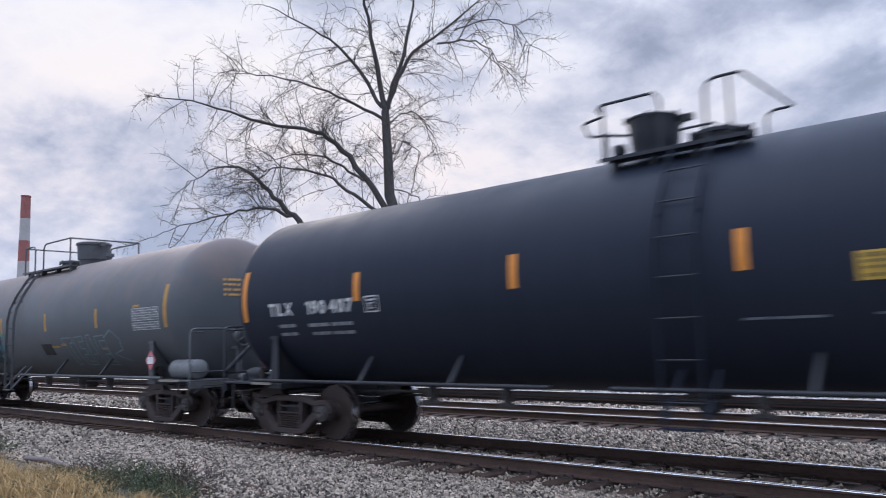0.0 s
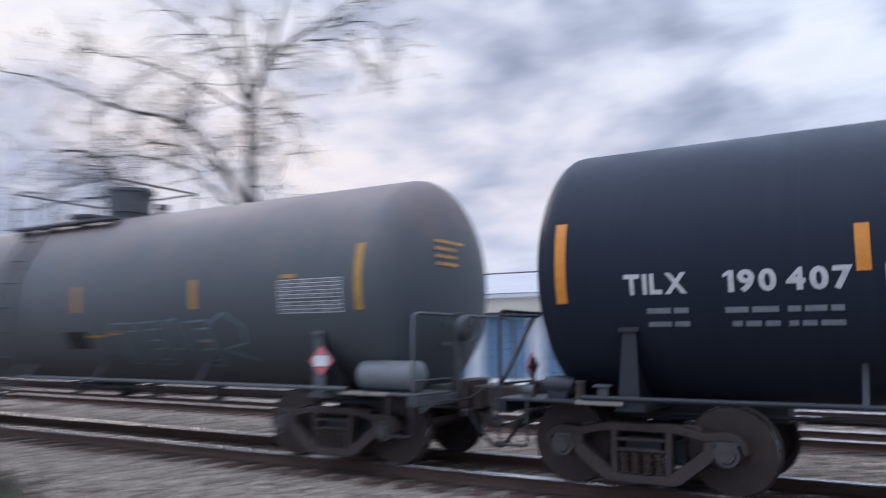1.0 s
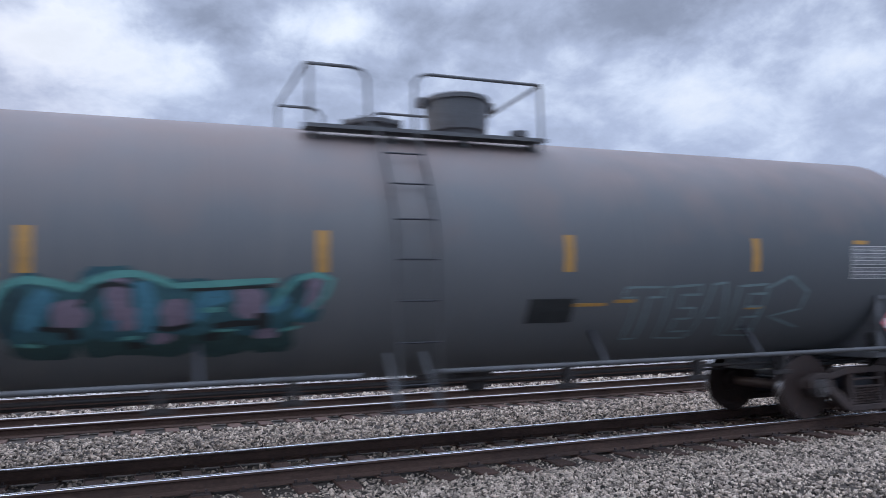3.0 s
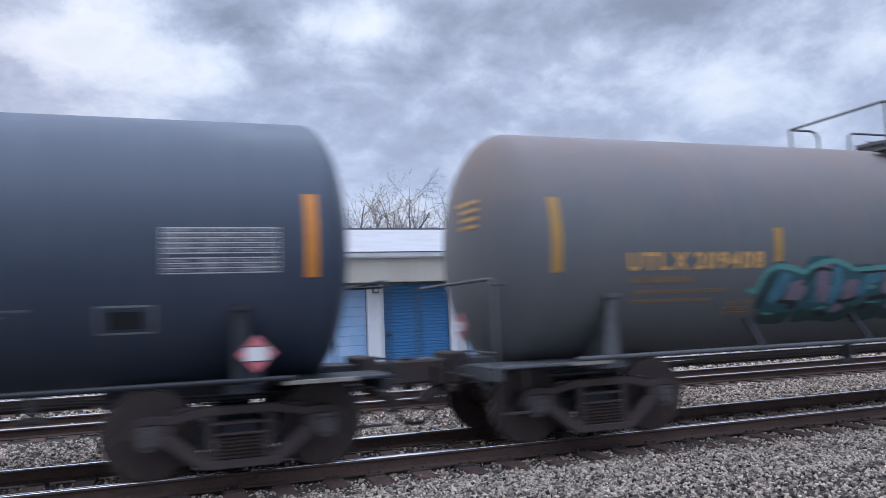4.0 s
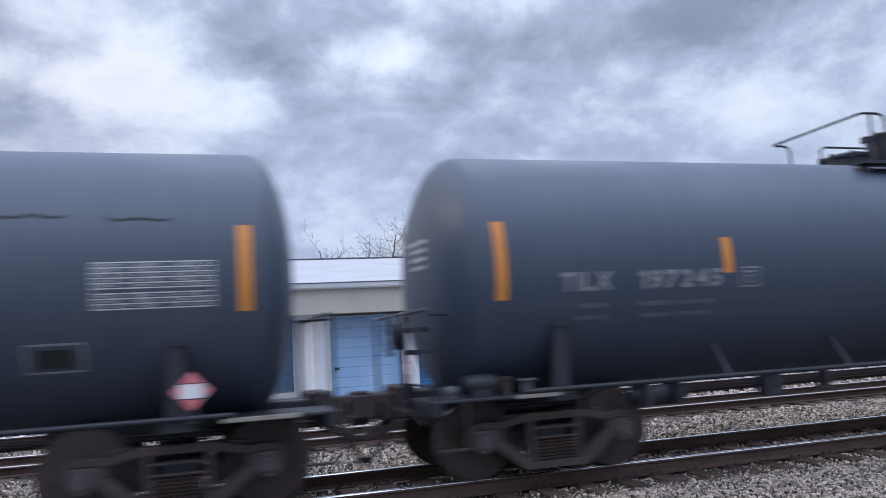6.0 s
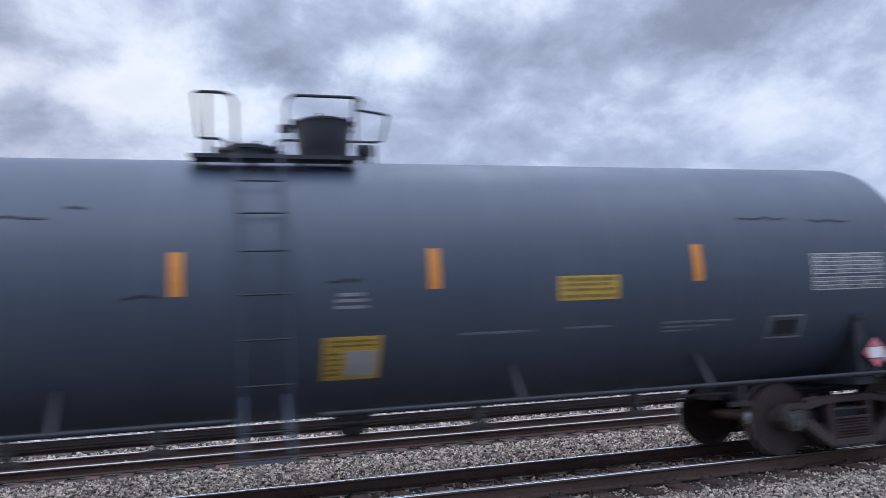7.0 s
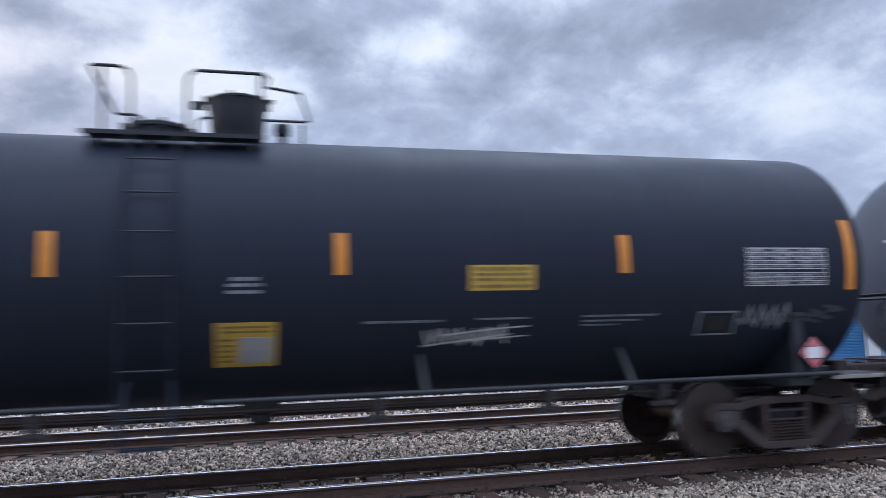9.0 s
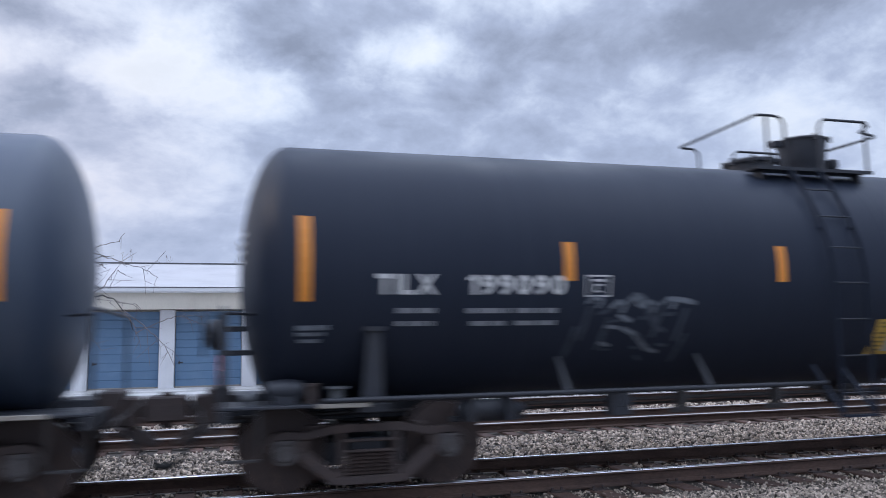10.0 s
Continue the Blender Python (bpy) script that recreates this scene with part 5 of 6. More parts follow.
    # brake pipe, rods and the outlet under the shell
    part("brake_pipe", cached("pipe", lambda: Geo().pipe([(-8.2, -0.45, 0.78), (-5.0, -0.5, 0.80), (-4.6, -0.62, 0.83), (5.0, -0.62, 0.83), (5.4, -0.5, 0.80), (8.2, -0.45, 0.78)], 0.024, 8).pipe([(-5.2, 0.2, 0.70), (5.2, 0.2, 0.70)], 0.018, 6).mesh("brake_pipe", STEEL_DARK, smooth=60)), car)
    out = Geo().lathe([(0.62, 0.10), (0.66, 0.16), (0.74, 0.16), (0.76, 0.22), (0.95, 0.26)], "z", (0.35 if not grey else 0.9, 0, 0), 20)
    out.box(0.15, 0.55, -0.30, 0.30, 0.80, 0.90)
    part("bottom_outlet", out.mesh("bottom_outlet", STEEL_DARK, smooth=40), car, "bottom outlet valve under the tank")


def build_placard(parent_car, x, z, y, size, mat):
    ob = part("placard_holder", Geo().box(x - 0.05, x + 0.05, y + 0.012, y + 0.03, 0.95, z + 0.05).prism([(x - size * 0.53, z), (x, z + size * 0.53), (x + size * 0.53, z), (x, z - size * 0.53)], "y", y + 0.004, y + 0.012).mesh("placard_holder", mat), parent_car)
    h = size / 2
    part("placard", Geo().prism([(x - h, z), (x, z + h), (x + h, z), (x, z - h)], "y", y - 0.006, y + 0.002).mesh("placard", PLACARD_RED), ob, "red and white diamond hazard placard")
    part("placard_band", Geo().box(x - h * 0.60, x + h * 0.60, y - 0.011, y - 0.007, z - h * 0.36, z + h * 0.36).mesh("placard_band", PLACARD_WHITE), ob)
    part("placard_band", Geo().box(x - h * 0.60, x + h * 0.60, y - 0.011, y - 0.007, z + h * 0.37, z + h * 0.41).mesh("placard_line", DECAL_BLACK), ob)
    part("placard_band", Geo().box(x - h * 0.60, x + h * 0.60, y - 0.011, y - 0.007, z - h * 0.41, z - h * 0.37).mesh("placard_line", DECAL_BLACK), ob)


def build_end_placard(car, z, mat):
    """The small placard across the trailing end of a car."""
    y, x, h = -0.42, -8.24, 0.17
    ob = part("end_placard_holder", Geo().box(x + 0.012, x + 0.03, y - 0.04, y + 0.04, 0.94, z + 0.10).mesh("end_placard_holder", mat), car)
    part("placard", Geo().prism([(y - h, z), (y, z + h), (y + h, z), (y, z - h)], "x", x - 0.006, x + 0.010).mesh("placard", PLACARD_RED), ob, "red and white diamond hazard placard")
    part("placard_band", Geo().box(x - 0.011, x - 0.007, y - h * 0.6, y + h * 0.6, z - h * 0.34, z + h * 0.34).mesh("placard_band", PLACARD_WHITE), ob)


def stencil_block(tank, x0, x1, d0, d1, mat, seed):
    """The ruled table of test dates: thin lines and broken rows of writing."""
    g = Geo()
    n = 9
    for i in range(n + 1):
        d = d0 + (d1 - d0) * i / n
        patch(g, x0, x1, d + 0.22, d - 0.22, 0.005)
    for x in (x0, x1 - 0.012):
        patch(g, x, x + 0.012, d0, d1, 0.004)
    part("stencil_table", g.mesh("stencil_table", mat), tank, "ruled table of small white stencil writing")
    rows = []
    for i in range(n):
        if i in (5,):
            continue
        top = d0 + (d1 - d0) * (i + 0.25) / n
        low = d0 + (d1 - d0) * (i + 0.72) / n
        rows += [(x0 + 0.04, x0 + 0.30, top, low), (x0 + 0.36, x0 + 0.66, top, low), (x0 + 0.72, x1 - 0.05, top, low)]
    part("small_writing", bars(rows, INK_FADED, seed, 0.05), tank)


def end_writing(tank, s, mat, seed, half):
    """Small lines of writing on the near half of the tank's end."""
    g = Geo()
    rng = random.Random(seed)
    for i in range(4):
        z = (2.96 if mat is INK_ORANGE else 2.80) - 0.105 * i
        for k in range(5 if i else 7):
            y = -0.54 + 0.105 * k
            w = rng.uniform(0.06, 0.10)
            vs = []
            for yy, zz in ((y, z), (y + w, z), (y + w, z + 0.045), (y, z + 0.045)):
                q = min(0.995, math.hypot(yy, zz - AXIS) / RADIUS)
                a = math.asin(q ** (1 / 0.95))
                vs.append((s * (half + 0.52 * math.cos(a) + 0.012), yy, zz))
            g.add(vs, [(0, 1, 2, 3)])
    part("end_writing", g.mesh("end_writing", mat), tank, "small lines of writing on the tank end")


def place_top(before, shift, turned):
    """Moves the newly built top fittings along the car, or swaps them end for end."""
    for ob in list(scene.collection.objects):
        if ob.name in before or ob.type != "MESH":
            continue
        if turned:
            ob.data.transform(Matrix.Diagonal((-1, 1, 1, 1)))
            ob.data.flip_normals()
        ob.data.transform(Matrix.Translation((shift, 0, 0)))


def build_brake_stand(car, s, z, mat, size=0.24):
    """Hand brake on a post at the end of a car: housing, wheel and two arms to the tank."""
    def x_(a, b):
        return min(s * a, s * b), max(s * a, s * b)
    stand = part("brake_stand", Geo().box(*x_(8.20, 8.26), -0.37, -0.25, 0.95, z + 0.22).box(*x_(7.80, 8.20), -0.34, -0.28, z + 0.03, z + 0.09).box(*x_(7.80, 8.20), -0.34, -0.28, z - 0.24, z - 0.18)
                 .mesh("brake_stand", mat, bevel=0.006), car, "hand brake on a post at the tank's end")
    part("brake_housing", Geo().lathe([(s * 8.262, 0.05), (s * 8.262, 0.17), (s * 8.33, 0.17), (s * 8.37, 0.10), (s * 8.37, 0.02)], "x", (0, -0.31, z), 20).mesh("brake_housing", mat, smooth=40), stand)
    w = Geo().pipe([(s * 8.41, -0.31 + size * math.cos(a), z + size * math.sin(a)) for a in [k * 2 * math.pi / 24 for k in range(25)]], 0.017, 6)
    for k in range(4):
        a = 1.571 * k + 0.5
        w.cyl((s * 8.38, -0.31, z), (s * 8.41, -0.31 + size * math.cos(a), z + size * math.sin(a)), 0.011, n=6)
    part("brake_wheel", w.mesh("brake_wheel", mat), stand, "spoked hand brake wheel")


def build_car(letters, paint, gear, stripe, ink, label, grey=False, seed=1, shift=0.0, turned=False, strips=(), half=7.5, spots=(-6.67, -6.02, -5.67, -4.53)):
    car = thing("tank_car", label, "tank car", "tank cars of the train", at=(0, MID, 0))
    tank = part("tank", cached(("tank", paint.name, half), lambda: tank_mesh(paint, half)), car)
    # reflectors
    for x, top, low in [(-half + 0.09, 18.8, -14.8), (half - 0.09, 18.3, -14.6)] + [(q, 10.1, -6.3) for q in strips]:
        d = -5.4 if grey and abs(x) < 7 else 0.0
        part("reflector", cached(("refl", x, grey, stripe.name), lambda: patch(Geo(), x - 0.062, x + 0.062, top + d, low + d, 0.005).mesh("reflector", stripe)), tank, "upright amber reflector strip")
    # mark and number
    rng = random.Random(seed)
    if grey:
        part("lettering", lettering(letters, -6.48, -4.46, -6.4, -15.0, ink, 0.035), tank, "orange stencilled letters and numbers")
        part("small_writing", bars([(-6.43, -5.5, -17.7, -20.6), (-6.36, -5.0, -24.2, -26.0), (-6.36, -5.2, -29.0, -30.6), (-4.91, -4.5, -31.5, -33.4), (-4.91, -4.5, -34.6, -36.4), (-4.91, -4.5, -37.6, -39.2)], INK_RUSTY, seed), tank)
        stencil_block(tank, 6.06, 7.16, 1.5, -15.4, INK_WHITE, seed)
        part("small_writing", bars([(6.1, 6.4, 4.6, 2.6), (1.5, 2.1, -26.5, -28), (2.2, 2.5, -25, -26.5), (4.3, 4.6, -30, -31.5)], STRIPE_OLD, seed + 1), tank)
        part("access_plate", patch(Geo(), 1.02, 1.62, -24.0, -36.0, 0.012).mesh("access_plate", SPRAY_DARK), tank, "small dark rectangular plate")
        end_writing(tank, 1, INK_ORANGE, seed, half)
        end_writing(tank, -1, INK_ORANGE, seed + 3, half)
    else:
        mark, number = letters
        part("lettering", lettering(mark, *spots[:2], -4.0, -12.1, ink, 0.04), tank, "stencilled block letters")
        part("lettering", lettering(number, *spots[2:], -4.0, -12.4, ink, 0.04), tank, "stencilled car number")
        g = Geo()
        for a, b, c, d in ((-4.27, -3.98, -3.8, -4.5), (-4.27, -3.98, -12.4, -13.1), (-4.27, -4.252, -3.8, -13.1), (-3.998, -3.98, -3.8, -13.1), (-4.2, -4.05, -5.6, -6.6), (-4.17, -4.09, -7.6, -8.4), (-4.17, -4.15, -8.4, -10.4), (-4.17, -4.09, -10.4, -11.2)):
            patch(g, a, b, c, d, 0.005)
        part("mark_box", g.mesh("mark_box", ink), tank, "small outlined marking box")
        part("small_writing", bars([(-6.45, -6.03, -17.6, -19.7), (-5.67, -5.18, -17.8, -19.9), (-5.1, -4.62, -17.8, -19.9), (-6.45, -6.03, -23.1, -25.1), (-5.62, -5.18, -23.3, -25.3), (-5.1, -4.62, -23.3, -25.3)], INK_FADED if ink is INK_WHITE else INK_GHOST, seed, 0.035), tank)
        stencil_block(tank, 5.94, 7.05, 4.5, -12.2, INK_WHITE, seed)
        # yellow warning panel with rows of print
        warn_ = part("warning_panel", patch(Geo(), 2.49, 3.24, -2.6, -13.0, 0.005).mesh("warning_panel", DECAL_YELLOW), tank, "yellow warning panel with black print")
        part("panel_print", bars([(2.54, 3.19, -3.4, -4.8), (2.54, 3.19, -5.8, -6.9), (2.54, 3.19, -8.0, -9.0), (2.54, 3.19, -10.6, -11.9)], material_olive(), seed + 4, 0.025).copy(), warn_)
        for v in warn_.children[0].data.vertices:
            v.co.y -= 0.004
        # data panel: yellow with a grey field
        sq = None if turned else part("data_panel", patch(Geo(), -0.14, 0.47, -24.3, -44.6, 0.005).mesh("data_panel", DECAL_YELLOW), tank, "square yellow data panel with grey field")
        if sq:
            part("panel_field", patch(Geo(), 0.10, 0.43, -30.5, -42.5, 0.009).mesh("panel_field", material_olive() if ink is INK_FADED else DECAL_GREY), sq)
            g = Geo()
            for d in (-25.6, -27.6):
                patch(g, -0.08, 0.42, d, d - 0.9, 0.009)
            for d in (-31, -33.5, -36, -38.5, -41):
                patch(g, -0.10, 0.06, d, d - 1.0, 0.009)
            part("panel_print", g.mesh("panel_print", material_olive()), sq)
            part("small_writing", bars([(0.02, 0.28, -6.8, -8.2), (-0.02, 0.32, -9.2, -10.4), (-0.02, 0.32, -11.8, -13.0)], INK_FADED, seed + 7, 0.012), tank)
        part("small_writing", bars([(1.35, 2.20, -25.0, -26.0), (2.6, 3.2, -24.6, -25.4), (3.85, 4.78, -24.3, -25.2), (3.85, 4.55, -26.6, -27.4), (3.85, 4.3, -28.6, -29.3)],
                                   SPRAY_WHITE, seed + 2, 0.012), tank)
        g = Geo()
        for a, b, c, d in ((5.34, 5.86, -23.8, -24.6), (5.34, 5.86, -35.0, -35.8), (5.34, 5.365, -23.8, -35.8), (5.835, 5.86, -23.8, -35.8)):
            patch(g, a, b, c, d, 0.005)
        part("stencil_frame", g.mesh("stencil_frame", INK_FADED), tank, "empty stencilled frame")
        part("stencil_plate", patch(Geo(), 5.44, 5.76, -26.2, -33.4, 0.008).mesh("stencil_plate", SPRAY_DARK), tank, "small dark plate inside the frame")
        end_writing(tank, -1, INK_WHITE, seed, half)
    build_ladder(car, (0.75 if turned else -0.78 + shift) if not grey else -0.45, gear if grey else paint)
    before = {ob.name for ob in scene.collection.objects}
    if grey:
        build_top_grey(car, gear)
    else:
        build_top_black(car, gear, turned)
    place_top(before, shift, turned)
    build_underframe(car, gear, grey, not grey and not turned)
    for x in (-TRUCK, TRUCK):
        build_truck(car, x)
    build_end_placard(car, 1.42 if grey else 1.30, gear)
    if grey:
        build_placard(car, 6.80, 1.355, -1.47, 0.40, gear)
        for x in (7.22,):
            rt = part("air_tank", Geo().lathe([(7.22, 0.02), (7.235, 0.12), (7.28, 0.19), (8.12, 0.19), (8.17, 0.12), (8.185, 0.02)], "x", (0, -1.14, 1.17), 28).mesh("air_tank", TANK_GALV, smooth=50), car, "grey cylindrical air tank")
            part("tank_strap", Geo().lathe([(7.58, 0.192), (7.58, 0.20), (7.63, 0.20), (7.63, 0.192)], "x", (0, -1.14, 1.17), 28).mesh("tank_strap", TANK_GALV), rt)
        build_brake_stand(car, 1, 1.78, gear, 0.17)
        part("valve", Geo().cyl((6.62, -1.25, 1.14), (6.82, -1.25, 1.14), 0.09, n=14).box(6.66, 6.78, -1.3, -1.15, 0.96, 1.08).mesh("valve", STEEL_DARK, smooth=40), car)
    else:
        build_placard(car, 6.82, 1.26, -1.47, 0.38, gear)
        part("end_brace", Geo().pipe([(-8.18, -0.45, 1.93), (-8.18, -1.38, 1.15)], 0.032, 6).mesh("end_brace", gear), car)
        if not turned:
            build_brake_stand(car, -1, 1.70, gear)
        valve = part("brake_valve", Geo().lathe([(-7.78, 0.03), (-7.75, 0.10), (-7.55, 0.12), (-7.40, 0.10), (-7.36, 0.03)], "x", (0, -1.12, 1.10), 16).box(-7.70, -7.46, -1.22, -1.02, 0.966, 1.06)
                     .mesh("brake_valve", gear, smooth=40), car, "black brake valve on the end deck")
        part("filter", Geo().cyl((-7.30, -1.20, 0.966), (-7.30, -1.20, 1.14), 0.055, n=12).cyl((-7.30, -1.20, 1.14), (-7.30, -1.20, 1.17), 0.07, n=12).mesh("filter", STEEL_RUST, smooth=40), valve, "rusty brown filter")
        part("bracket", Geo().box(-7.10, -6.98, -1.22, -1.12, 0.966, 1.10).box(-7.14, -6.94, -1.25, -1.09, 1.10, 1.13).mesh("bracket", STEEL_GREY, bevel=0.006), valve)
        part("reservoir_cap", Geo().cyl((-8.02, -1.15, 1.04), (-7.88, -1.15, 1.04), 0.065, n=12).box(-8.0, -7.9, -1.2, -1.1, 0.966, 1.02).mesh("reservoir_cap", STEEL_GREY, smooth=40), valve)
    return car, tank


def material_olive():
    return cached("olive_print", lambda: material("olive_print", (0.27, 0.19, 0.055), 0.5, 0, 0.1, 40, 5, 0.0))


def spray_teal_piece(tank):
    """Big wild-style piece: aqua outline, blue and lavender bodies, black strokes, dull green lower edge."""
    layers = [[name, m, 0.0045 + 0.0018 * k] for k, (name, m) in enumerate((
        ("graffiti_shadow", SPRAY_MOSS), ("graffiti_body", SPRAY_TEAL), ("graffiti_fill", SPRAY_BLUE), ("graffiti_shade", SPRAY_PINK),
        ("graffiti_outline", SPRAY_DARK), ("graffiti_highlight", SPRAY_AQUA)))]
    moss, body, blue, pink, dark, aqua = layers

    def put(layer, g):
        part(layer[0], g.mesh(layer[0], layer[1]), tank, "teal, blue and lavender graffiti lettering sprayed on the tank")
        layer[2] += 0.00015

    def line(layer, pts, width):
        g = Geo()
        stroke(g, pts, width, layer[2])
        put(layer, g)

    def spot(layer, x, deg, w, h, seed):
        g = Geo()
        blob(g, x, deg, w, h, seed, layer[2])
        put(layer, g)

    for i, (x, w) in enumerate(((-4.05, 0.62), (-3.45, 0.70), (-2.95, 0.66), (-2.40, 0.72), (-1.95, 0.55))):
        spot(moss, x, -37, w, 0.56, 3.0 * i + 1)
    for i, (x, deg, w, h) in enumerate(((-4.18, -26, 0.58, 0.66), (-3.85, -27, 0.56, 0.60), (-3.50, -25, 0.60, 0.78), (-3.10, -26, 0.62, 0.76), (-2.62, -26, 0.62, 0.62), (-2.12, -26, 0.62, 0.60), (-1.66, -22, 0.46, 0.54))):
        spot(body, x, deg, w, h, 2.3 * i)
    for pts, width in (([(-4.22, -33), (-4.12, -24), (-4.02, -18)], 0.19), ([(-3.50, -34), (-3.45, -26), (-3.52, -20)], 0.12), ([(-3.18, -35), (-3.16, -24), (-3.22, -15)], 0.17),
                       ([(-2.72, -30), (-2.62, -22), (-2.40, -20)], 0.17), ([(-2.05, -29), (-1.90, -24), (-1.82, -21)], 0.15), ([(-1.70, -30), (-1.60, -26)], 0.12)):
        line(blue, pts, width)
    for i, (x, deg, w, h) in enumerate(((-3.86, -27, 0.30, 0.32), (-3.42, -21, 0.24, 0.40), (-3.34, -29, 0.18, 0.28), (-2.90, -27, 0.28, 0.30), (-2.20, -23, 0.30, 0.34), (-1.54, -20, 0.16, 0.34), (-3.02, -38, 0.20, 0.14), (-2.0, -37, 0.22, 0.14))):
        spot(pink, x, deg, w, h, 1.9 * i + 4)
    for pts, width in (([(-4.42, -36), (-4.36, -26), (-4.28, -17)], 0.06), ([(-3.76, -24), (-3.60, -16.5), (-3.44, -15.5), (-3.30, -17)], 0.045), ([(-2.80, -18.2), (-2.40, -17.5), (-1.97, -17.0)], 0.035),
                       ([(-2.54, -33), (-2.34, -32), (-2.12, -32)], 0.075), ([(-1.78, -24), (-1.70, -19), (-1.62, -15)], 0.055), ([(-4.12, -32), (-3.94, -33), (-3.80, -33)], 0.06), ([(-3.10, -33), (-2.94, -34), (-2.74, -32)], 0.06)):
        line(dark, pts, width)
    for i, (x, deg, w, h) in enumerate(((-2.05, -31, 0.15, 0.22), (-3.84, -35, 0.18, 0.12), (-3.26, -41, 0.16, 0.10), (-2.55, -38, 0.20, 0.10))):
        spot(dark, x, deg, w, h, 1.1 * i + 7)
    for pts, width in (([(-4.66, -25), (-4.52, -27), (-4.46, -20), (-4.36, -15.5), (-4.20, -13.8), (-3.98, -15), (-3.78, -17.3), (-3.66, -14.5), (-3.46, -12.2), (-3.26, -11.8), (-3.06, -14.0), (-2.92, -16.5)], 0.075),
                       ([(-2.92, -16.5), (-2.5, -15.8), (-1.93, -14.6)], 0.07), ([(-1.95, -25), (-1.86, -19), (-1.72, -14), (-1.52, -12.4), (-1.36, -14.5), (-1.42, -21), (-1.60, -28)], 0.06),
                       ([(-4.28, -39), (-4.1, -40)], 0.05), ([(-3.40, -37.5), (-3.22, -37)], 0.05), ([(-2.52, -35), (-2.30, -35)], 0.03), ([(-1.86, -36), (-1.66, -34)], 0.04), ([(-2.66, -26), (-2.46, -26)], 0.06)):
        line(aqua, pts, width)


def spray_outline_piece(tank):
    """Thin pale outline letters, hollow, on the leading half of the grey car."""
    g = Geo()
    for x, k in ((2.65, 0), (3.2, 1), (3.75, 2), (4.3, 3), (4.75, 4)):
        if k == 0:
            pts = [[(x - 0.3, -19), (x + 0.25, -19), (x + 0.25, -24), (x + 0.05, -24), (x + 0.05, -48), (x - 0.15, -48), (x - 0.15, -24), (x - 0.35, -24), (x - 0.3, -19)]]
        elif k in (1, 3):
            pts = [[(x - 0.2, -48), (x - 0.2, -19), (x + 0.28, -18), (x + 0.28, -23), (x, -23), (x, -30), (x + 0.24, -30), (x + 0.24, -36), (x, -36), (x, -44), (x + 0.28, -44), (x + 0.28, -49), (x - 0.2, -48)]]
        elif k == 2:
            pts = [[(x - 0.22, -48), (x - 0.08, -18), (x + 0.12, -17), (x + 0.26, -48)], [(x - 0.05, -36), (x + 0.12, -36)]]
        else:
            pts = [[(x - 0.2, -46), (x - 0.15, -20), (x + 0.2, -14), (x + 0.55, -22), (x + 0.5, -32), (x, -36), (x + 0.62, -44)]]
        for p in pts:
            stroke(g, p, 0.035)
    part("graffiti_outline", g.mesh("graffiti_outline", SPRAY_HAZE), tank, "faint pale blue outline graffiti")


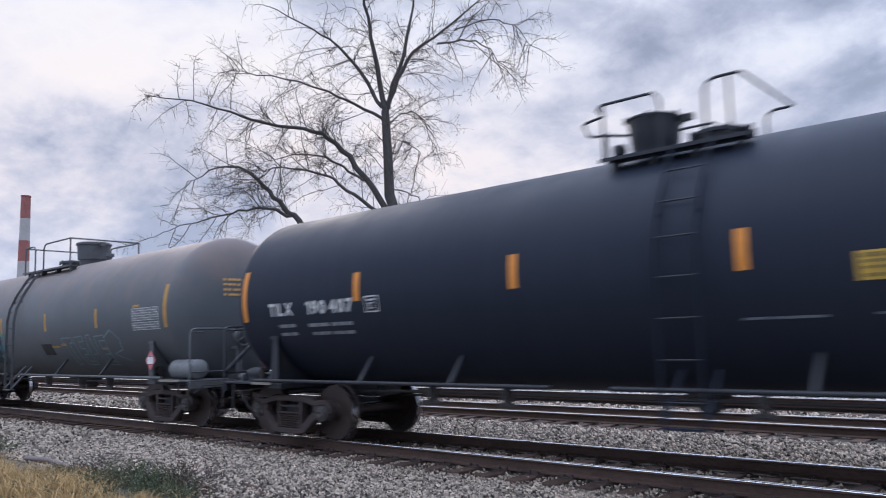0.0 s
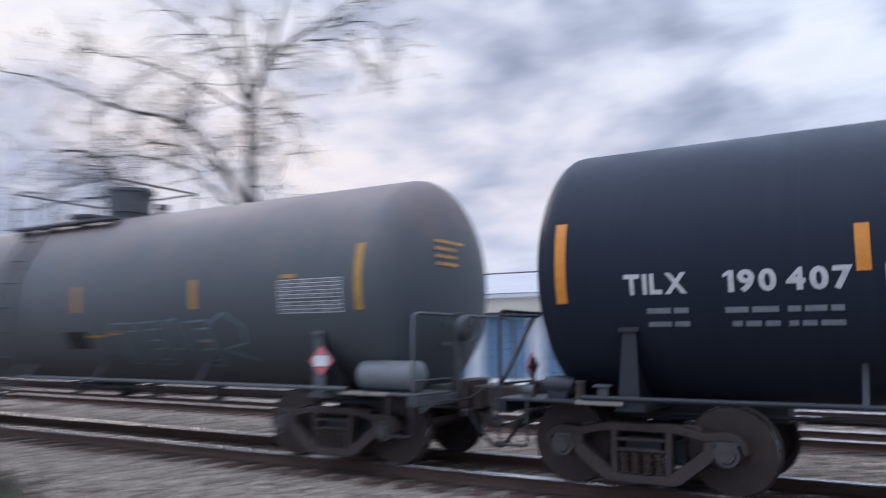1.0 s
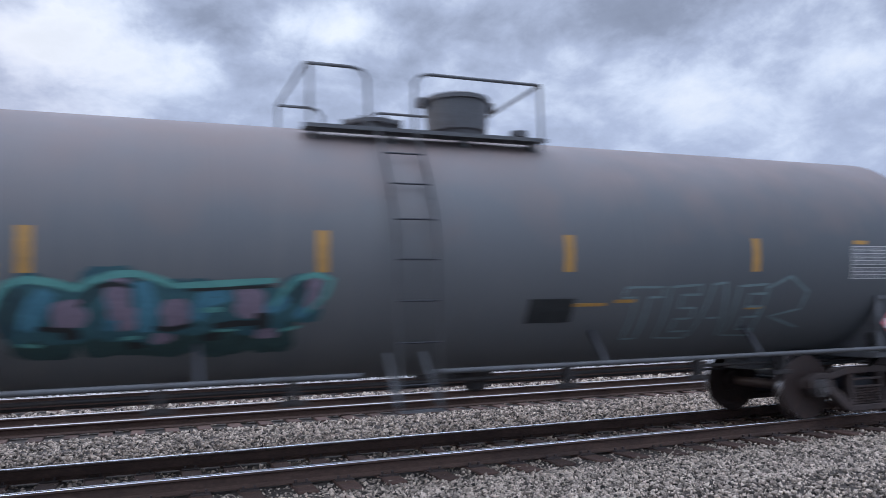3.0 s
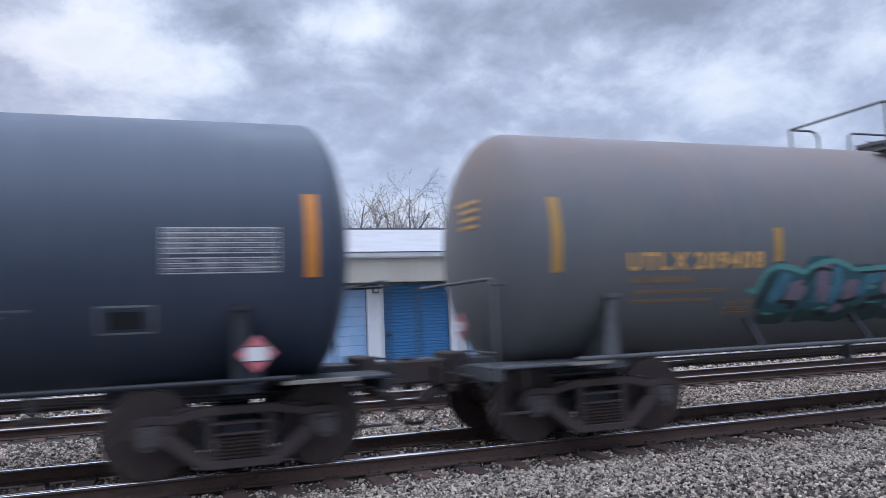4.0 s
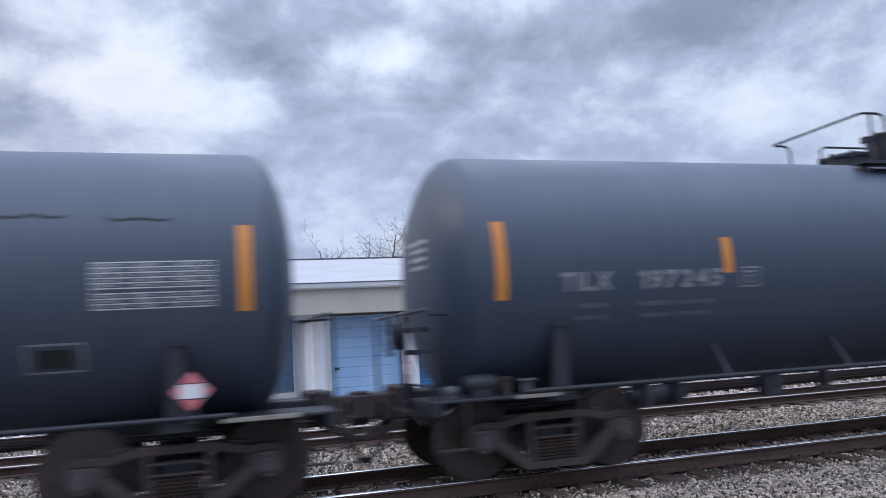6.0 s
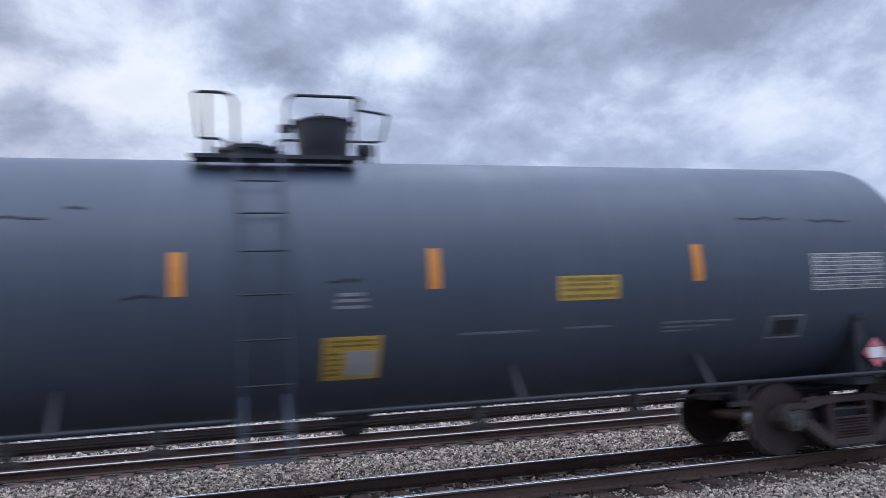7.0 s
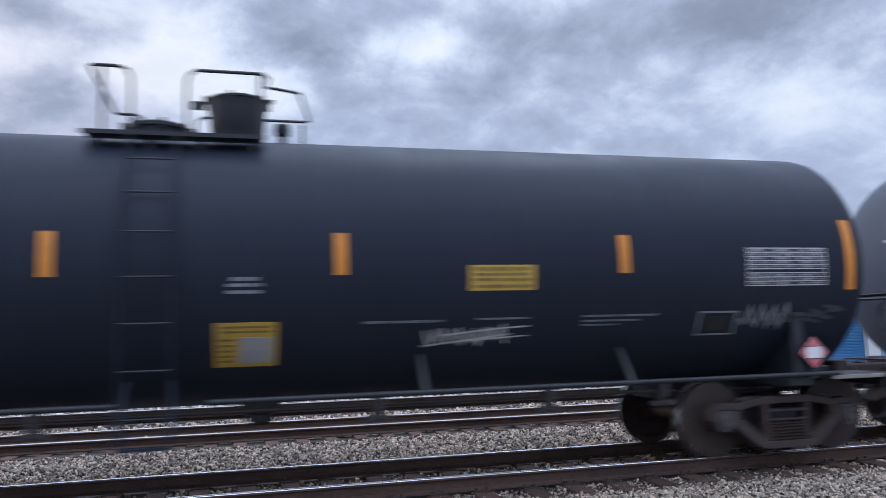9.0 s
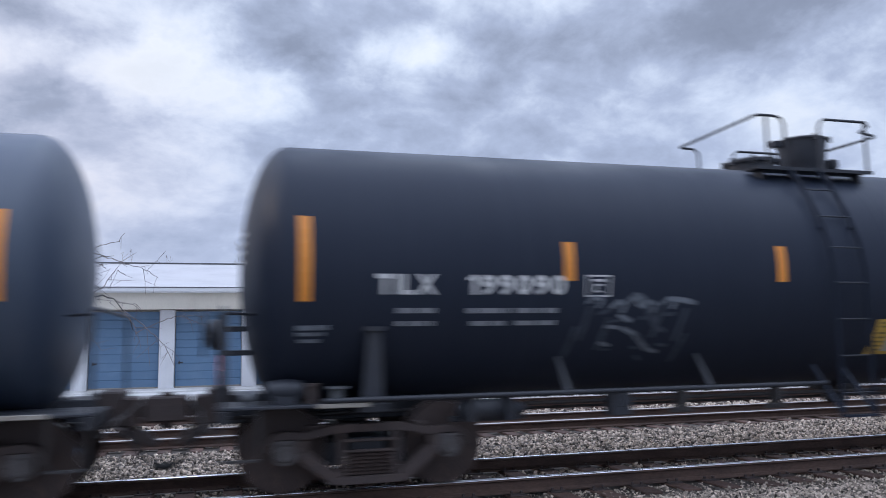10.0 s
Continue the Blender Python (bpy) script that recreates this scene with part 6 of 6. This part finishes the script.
def spray_white_tags(tank):
    """Scratchy white tags on the last black car."""
    rng = random.Random(13)

    def line(pts, width, mat, label, lift=0.006):
        part("graffiti_stroke", stroke(Geo(), pts, width, lift).mesh("graffiti_stroke", mat), tank, label)

    big = "scratchy rubbed white graffiti stroke"

    def squeeze(x):
        return -4.44 + (x + 4.67) * 0.716

    def tag(pts, width, mat=SPRAY_WHITE):
        line([(squeeze(x), d) for x, d in pts], width, mat, big)

    for x, d in ((-4.55, -26), (-4.35, -17), (-3.05, -16), (-2.62, -18), (-2.55, -30), (-4.0, -22)):
        tag([(x, d), (x - 0.06, d - 7), (x - 0.12, d - 16)], 0.06, SPRAY_FAINT)
    for x, d, w in ((-4.42, -13, 0.05), (-4.0, -15, 0.06), (-3.7, -12.5, 0.09), (-3.45, -15, 0.05), (-3.1, -13.5, 0.05)):
        tag([(x, d - 3), (x + 0.14, d), (x + 0.26, d - 1.5), (x + 0.2, d - 5)], w)
    tag([(-3.42, -14), (-3.3, -20), (-3.12, -27), (-2.95, -29)], 0.07, SPRAY_FAINT)
    tag([(-3.75, -27), (-3.5, -30), (-3.2, -38), (-2.98, -40)], 0.065)
    tag([(-4.05, -26), (-3.8, -27)], 0.05)
    tag([(-3.85, -21), (-3.6, -24)], 0.05)
    tag([(-4.1, -34), (-3.9, -36)], 0.05)
    tag([(-2.9, -13.5), (-2.6, -15), (-2.45, -16)], 0.06)
    for k in range(9):
        x, d = rng.uniform(-4.4, -2.7), rng.uniform(-42, -16)
        tag([(x, d), (x + rng.uniform(0.08, 0.22), d + rng.uniform(-4, 2))], rng.uniform(0.03, 0.05), SPRAY_FAINT)
    small = "small scrawled white tag"
    x = 2.02
    while x < 2.95:
        line([(x, rng.uniform(-30, -27)), (x + 0.05, rng.uniform(-38, -34)), (x + 0.13, rng.uniform(-31, -27)), (x + 0.18, rng.uniform(-37, -33))], 0.030, INK_WHITE, small)
        x += 0.19
    for pts in ([(2.0, -37), (2.5, -34.5), (3.0, -32.0)], [(2.2, -32), (2.8, -29.5), (3.2, -28.5)], [(2.5, -35), (2.8, -34), (3.2, -33)]):
        line(pts, 0.020, INK_WHITE, small, 0.0075)
    x = 5.9
    while x < 6.5:
        line([(x, rng.uniform(-28, -24)), (x + 0.06, rng.uniform(-34, -30)), (x + 0.12, rng.uniform(-26, -20)), (x + 0.17, rng.uniform(-33, -28))], 0.035, INK_FADED, "smudged pale spray tag")
        x += 0.17
    for k in range(7):
        x = rng.uniform(6.7, 7.3)
        d = rng.uniform(-28, -12)
        line([(x, d), (x + rng.uniform(0.1, 0.3), d + rng.uniform(-3, 3))], 0.05, SPRAY_FAINT, "smudged pale spray tag", 0.0075)
    part("small_writing", bars([(-7.48, -7.16, -24.5, -26.5), (-7.48, -7.2, -27.5, -29.0), (-7.45, -7.2, -30.5, -32)], SPRAY_WHITE, 5), tank)


def scuffs(tank, lines):
    """Dark scrapes in the paint: start, end and height in degrees."""
    rng = random.Random(9)
    for x0, x1, d in lines:
        pts = [(x0 + (x1 - x0) * k / 5, d + rng.uniform(-0.9, 0.9)) for k in range(6)]
        part("scrape", stroke(Geo(), pts, 0.024).mesh("scrape", SPRAY_DARK), tank, "thin dark scrape in the paint")


CARS = []


def mark_fine_print():
    """Writing too small to pick apart counts as stuff."""
    for ob in scene.collection.objects:
        if ob.name.split(".")[0] in ("small_writing", "end_writing", "panel_print", "stencil_table"):
            ob["kind"] = "stuff"


def build_train():
    spec = (
        (-4.37, ("TILX", "190 407"), PAINT_BLACK, STRIPE, INK_WHITE, "black tank car with white lettering and amber reflector strips", False, -0.10, True, (-4.44, -1.48, 1.43, 4.40), 7.47),
        (-21.97, "UTLX 209408", PAINT_GREY, STRIPE_OLD, INK_ORANGE, "weathered grey tank car with rust stains and teal graffiti", True, 0.0, False, (-4.22, -1.46, 1.50, 4.34), 7.52),
        (-39.62, ("TILX", "197245"), PAINT_SLATE_DARK, STRIPE, INK_FADED, "faded slate tank car with worn ghostly lettering", False, -0.03, False, (-4.43, -1.64, 1.46, 4.24), 7.48),
        (-57.10, ("TILX", "197713"), PAINT_SLATE, STRIPE, INK_WHITE, "faded slate tank car with white lettering", False, 0.05, False, (-4.54, -1.57, 1.05, 4.30), 7.44),
        (-74.70, ("TILX", "199090"), PAINT_BLACK, STRIPE, INK_WHITE, "black tank car with white lettering and scrawled graffiti", False, 0.01, False, (-4.48, -1.66, 1.11, 4.33), 7.50),
        (-92.30, ("TILX", "190431"), PAINT_SLATE_DARK, STRIPE, INK_WHITE, "dark slate tank car coupled at the rear of the train", False, 0.0, False, (-4.45, -1.55, 1.10, 4.35), 7.46),
    )
    for i, (x, letters, paint, stripe, ink, label, grey, shift, turned, strips, half) in enumerate(spec):
        car, tank = build_car(letters, paint, STEEL_GREY if grey else STEEL_BLACK, stripe, ink, label, grey, 20 + i, shift, turned, strips, half,
                              (-6.62, -5.85, -5.74, -4.69) if i == 3 else (-6.67, -6.02, -5.67, -4.53))
        CARS.append((car, x))
        if i == 1:
            spray_teal_piece(tank)
            spray_outline_piece(tank)
        if i == 3:
            scuffs(tank, ((5.0, 5.7, 23), (6.05, 6.65, 21.5), (-3.25, -2.75, 25), (-2.6, -2.4, 29), (-2.05, -1.72, -6), (-0.1, 0.25, -2)))
        if i == 4:
            spray_white_tags(tank)


build_train()
mark_fine_print()

# ---------------------------------------------------------------- loose stone, rails and ties
build_tracks()
stones("near_ballast", "crushed grey ballast stone sloping down beside the rails",
       ((-16, 16, 6.6, 8.02, 56000, 0.0185), (-20, 20, 5.5, 6.8, 38000, 0.0185), (-16, 26, 7.6, 8.14, 15000, 0.018), (-16, 26, 8.1, 8.64, 9000, 0.017), (16, 34, 6.6, 8.1, 8000, 0.032), (-40, -16, 5.6, 8.1, 16000, 0.034)), BALLAST, 41)
stones("far_ballast", "crushed grey ballast stone between the tracks",
       ((-20, 30, 10.9, 13.9, 60000, 0.0225), (-16, 16, 8.8, 10.1, 8000, 0.022), (-60, -20, 10.9, 13.9, 9000, 0.05), (-20, 34, 16.5, 18.3, 11000, 0.042), (-12, 34, 14.5, 15.8, 5000, 0.038)), BALLAST, 42)
stones("yard_gravel", "pale gravel strip between the tracks and the storage yard",
       ((-14, 34, 20.7, 22.9, 9000, 0.05),), PALE_STONE, 43)


SLACK = ((0.0, 0.0), (3.5, 0.0), (4.0, 0.06), (4.5, -0.16), (5.0, -0.10), (5.5, 0.05), (6.0, 0.0), (6.5, 0.0), (7.5, -0.20), (8.0, 0.0), (8.5, 0.0), (9.0, -0.13), (9.5, 0.0), (10.0, 0.0))


def motions():
    def gone(t):
        return SPEED * t + SLOWING * t * t

    def sway(t):
        """Slack running in and out along the train."""
        for (a, b), (c, d) in zip(SLACK, SLACK[1:]):
            if a <= t <= c:
                return b + (d - b) * (t - a) / (c - a)
        return 0.0
    times = [k / 15 for k in range(151)]
    for car, x in CARS:
        walk(car, [(t, pose(x + gone(t) + sway(t), MID, 0)) for t in [k * 0.5 for k in range(21)]])
    for i, (w, car, x) in enumerate(WHEELSETS):
        start = 37.0 * i
        walk(w, [(t, pose(x, 0, WHEEL_R, 0, start + math.degrees(gone(t) / WHEEL_R), 0)) for t in times])


motions()
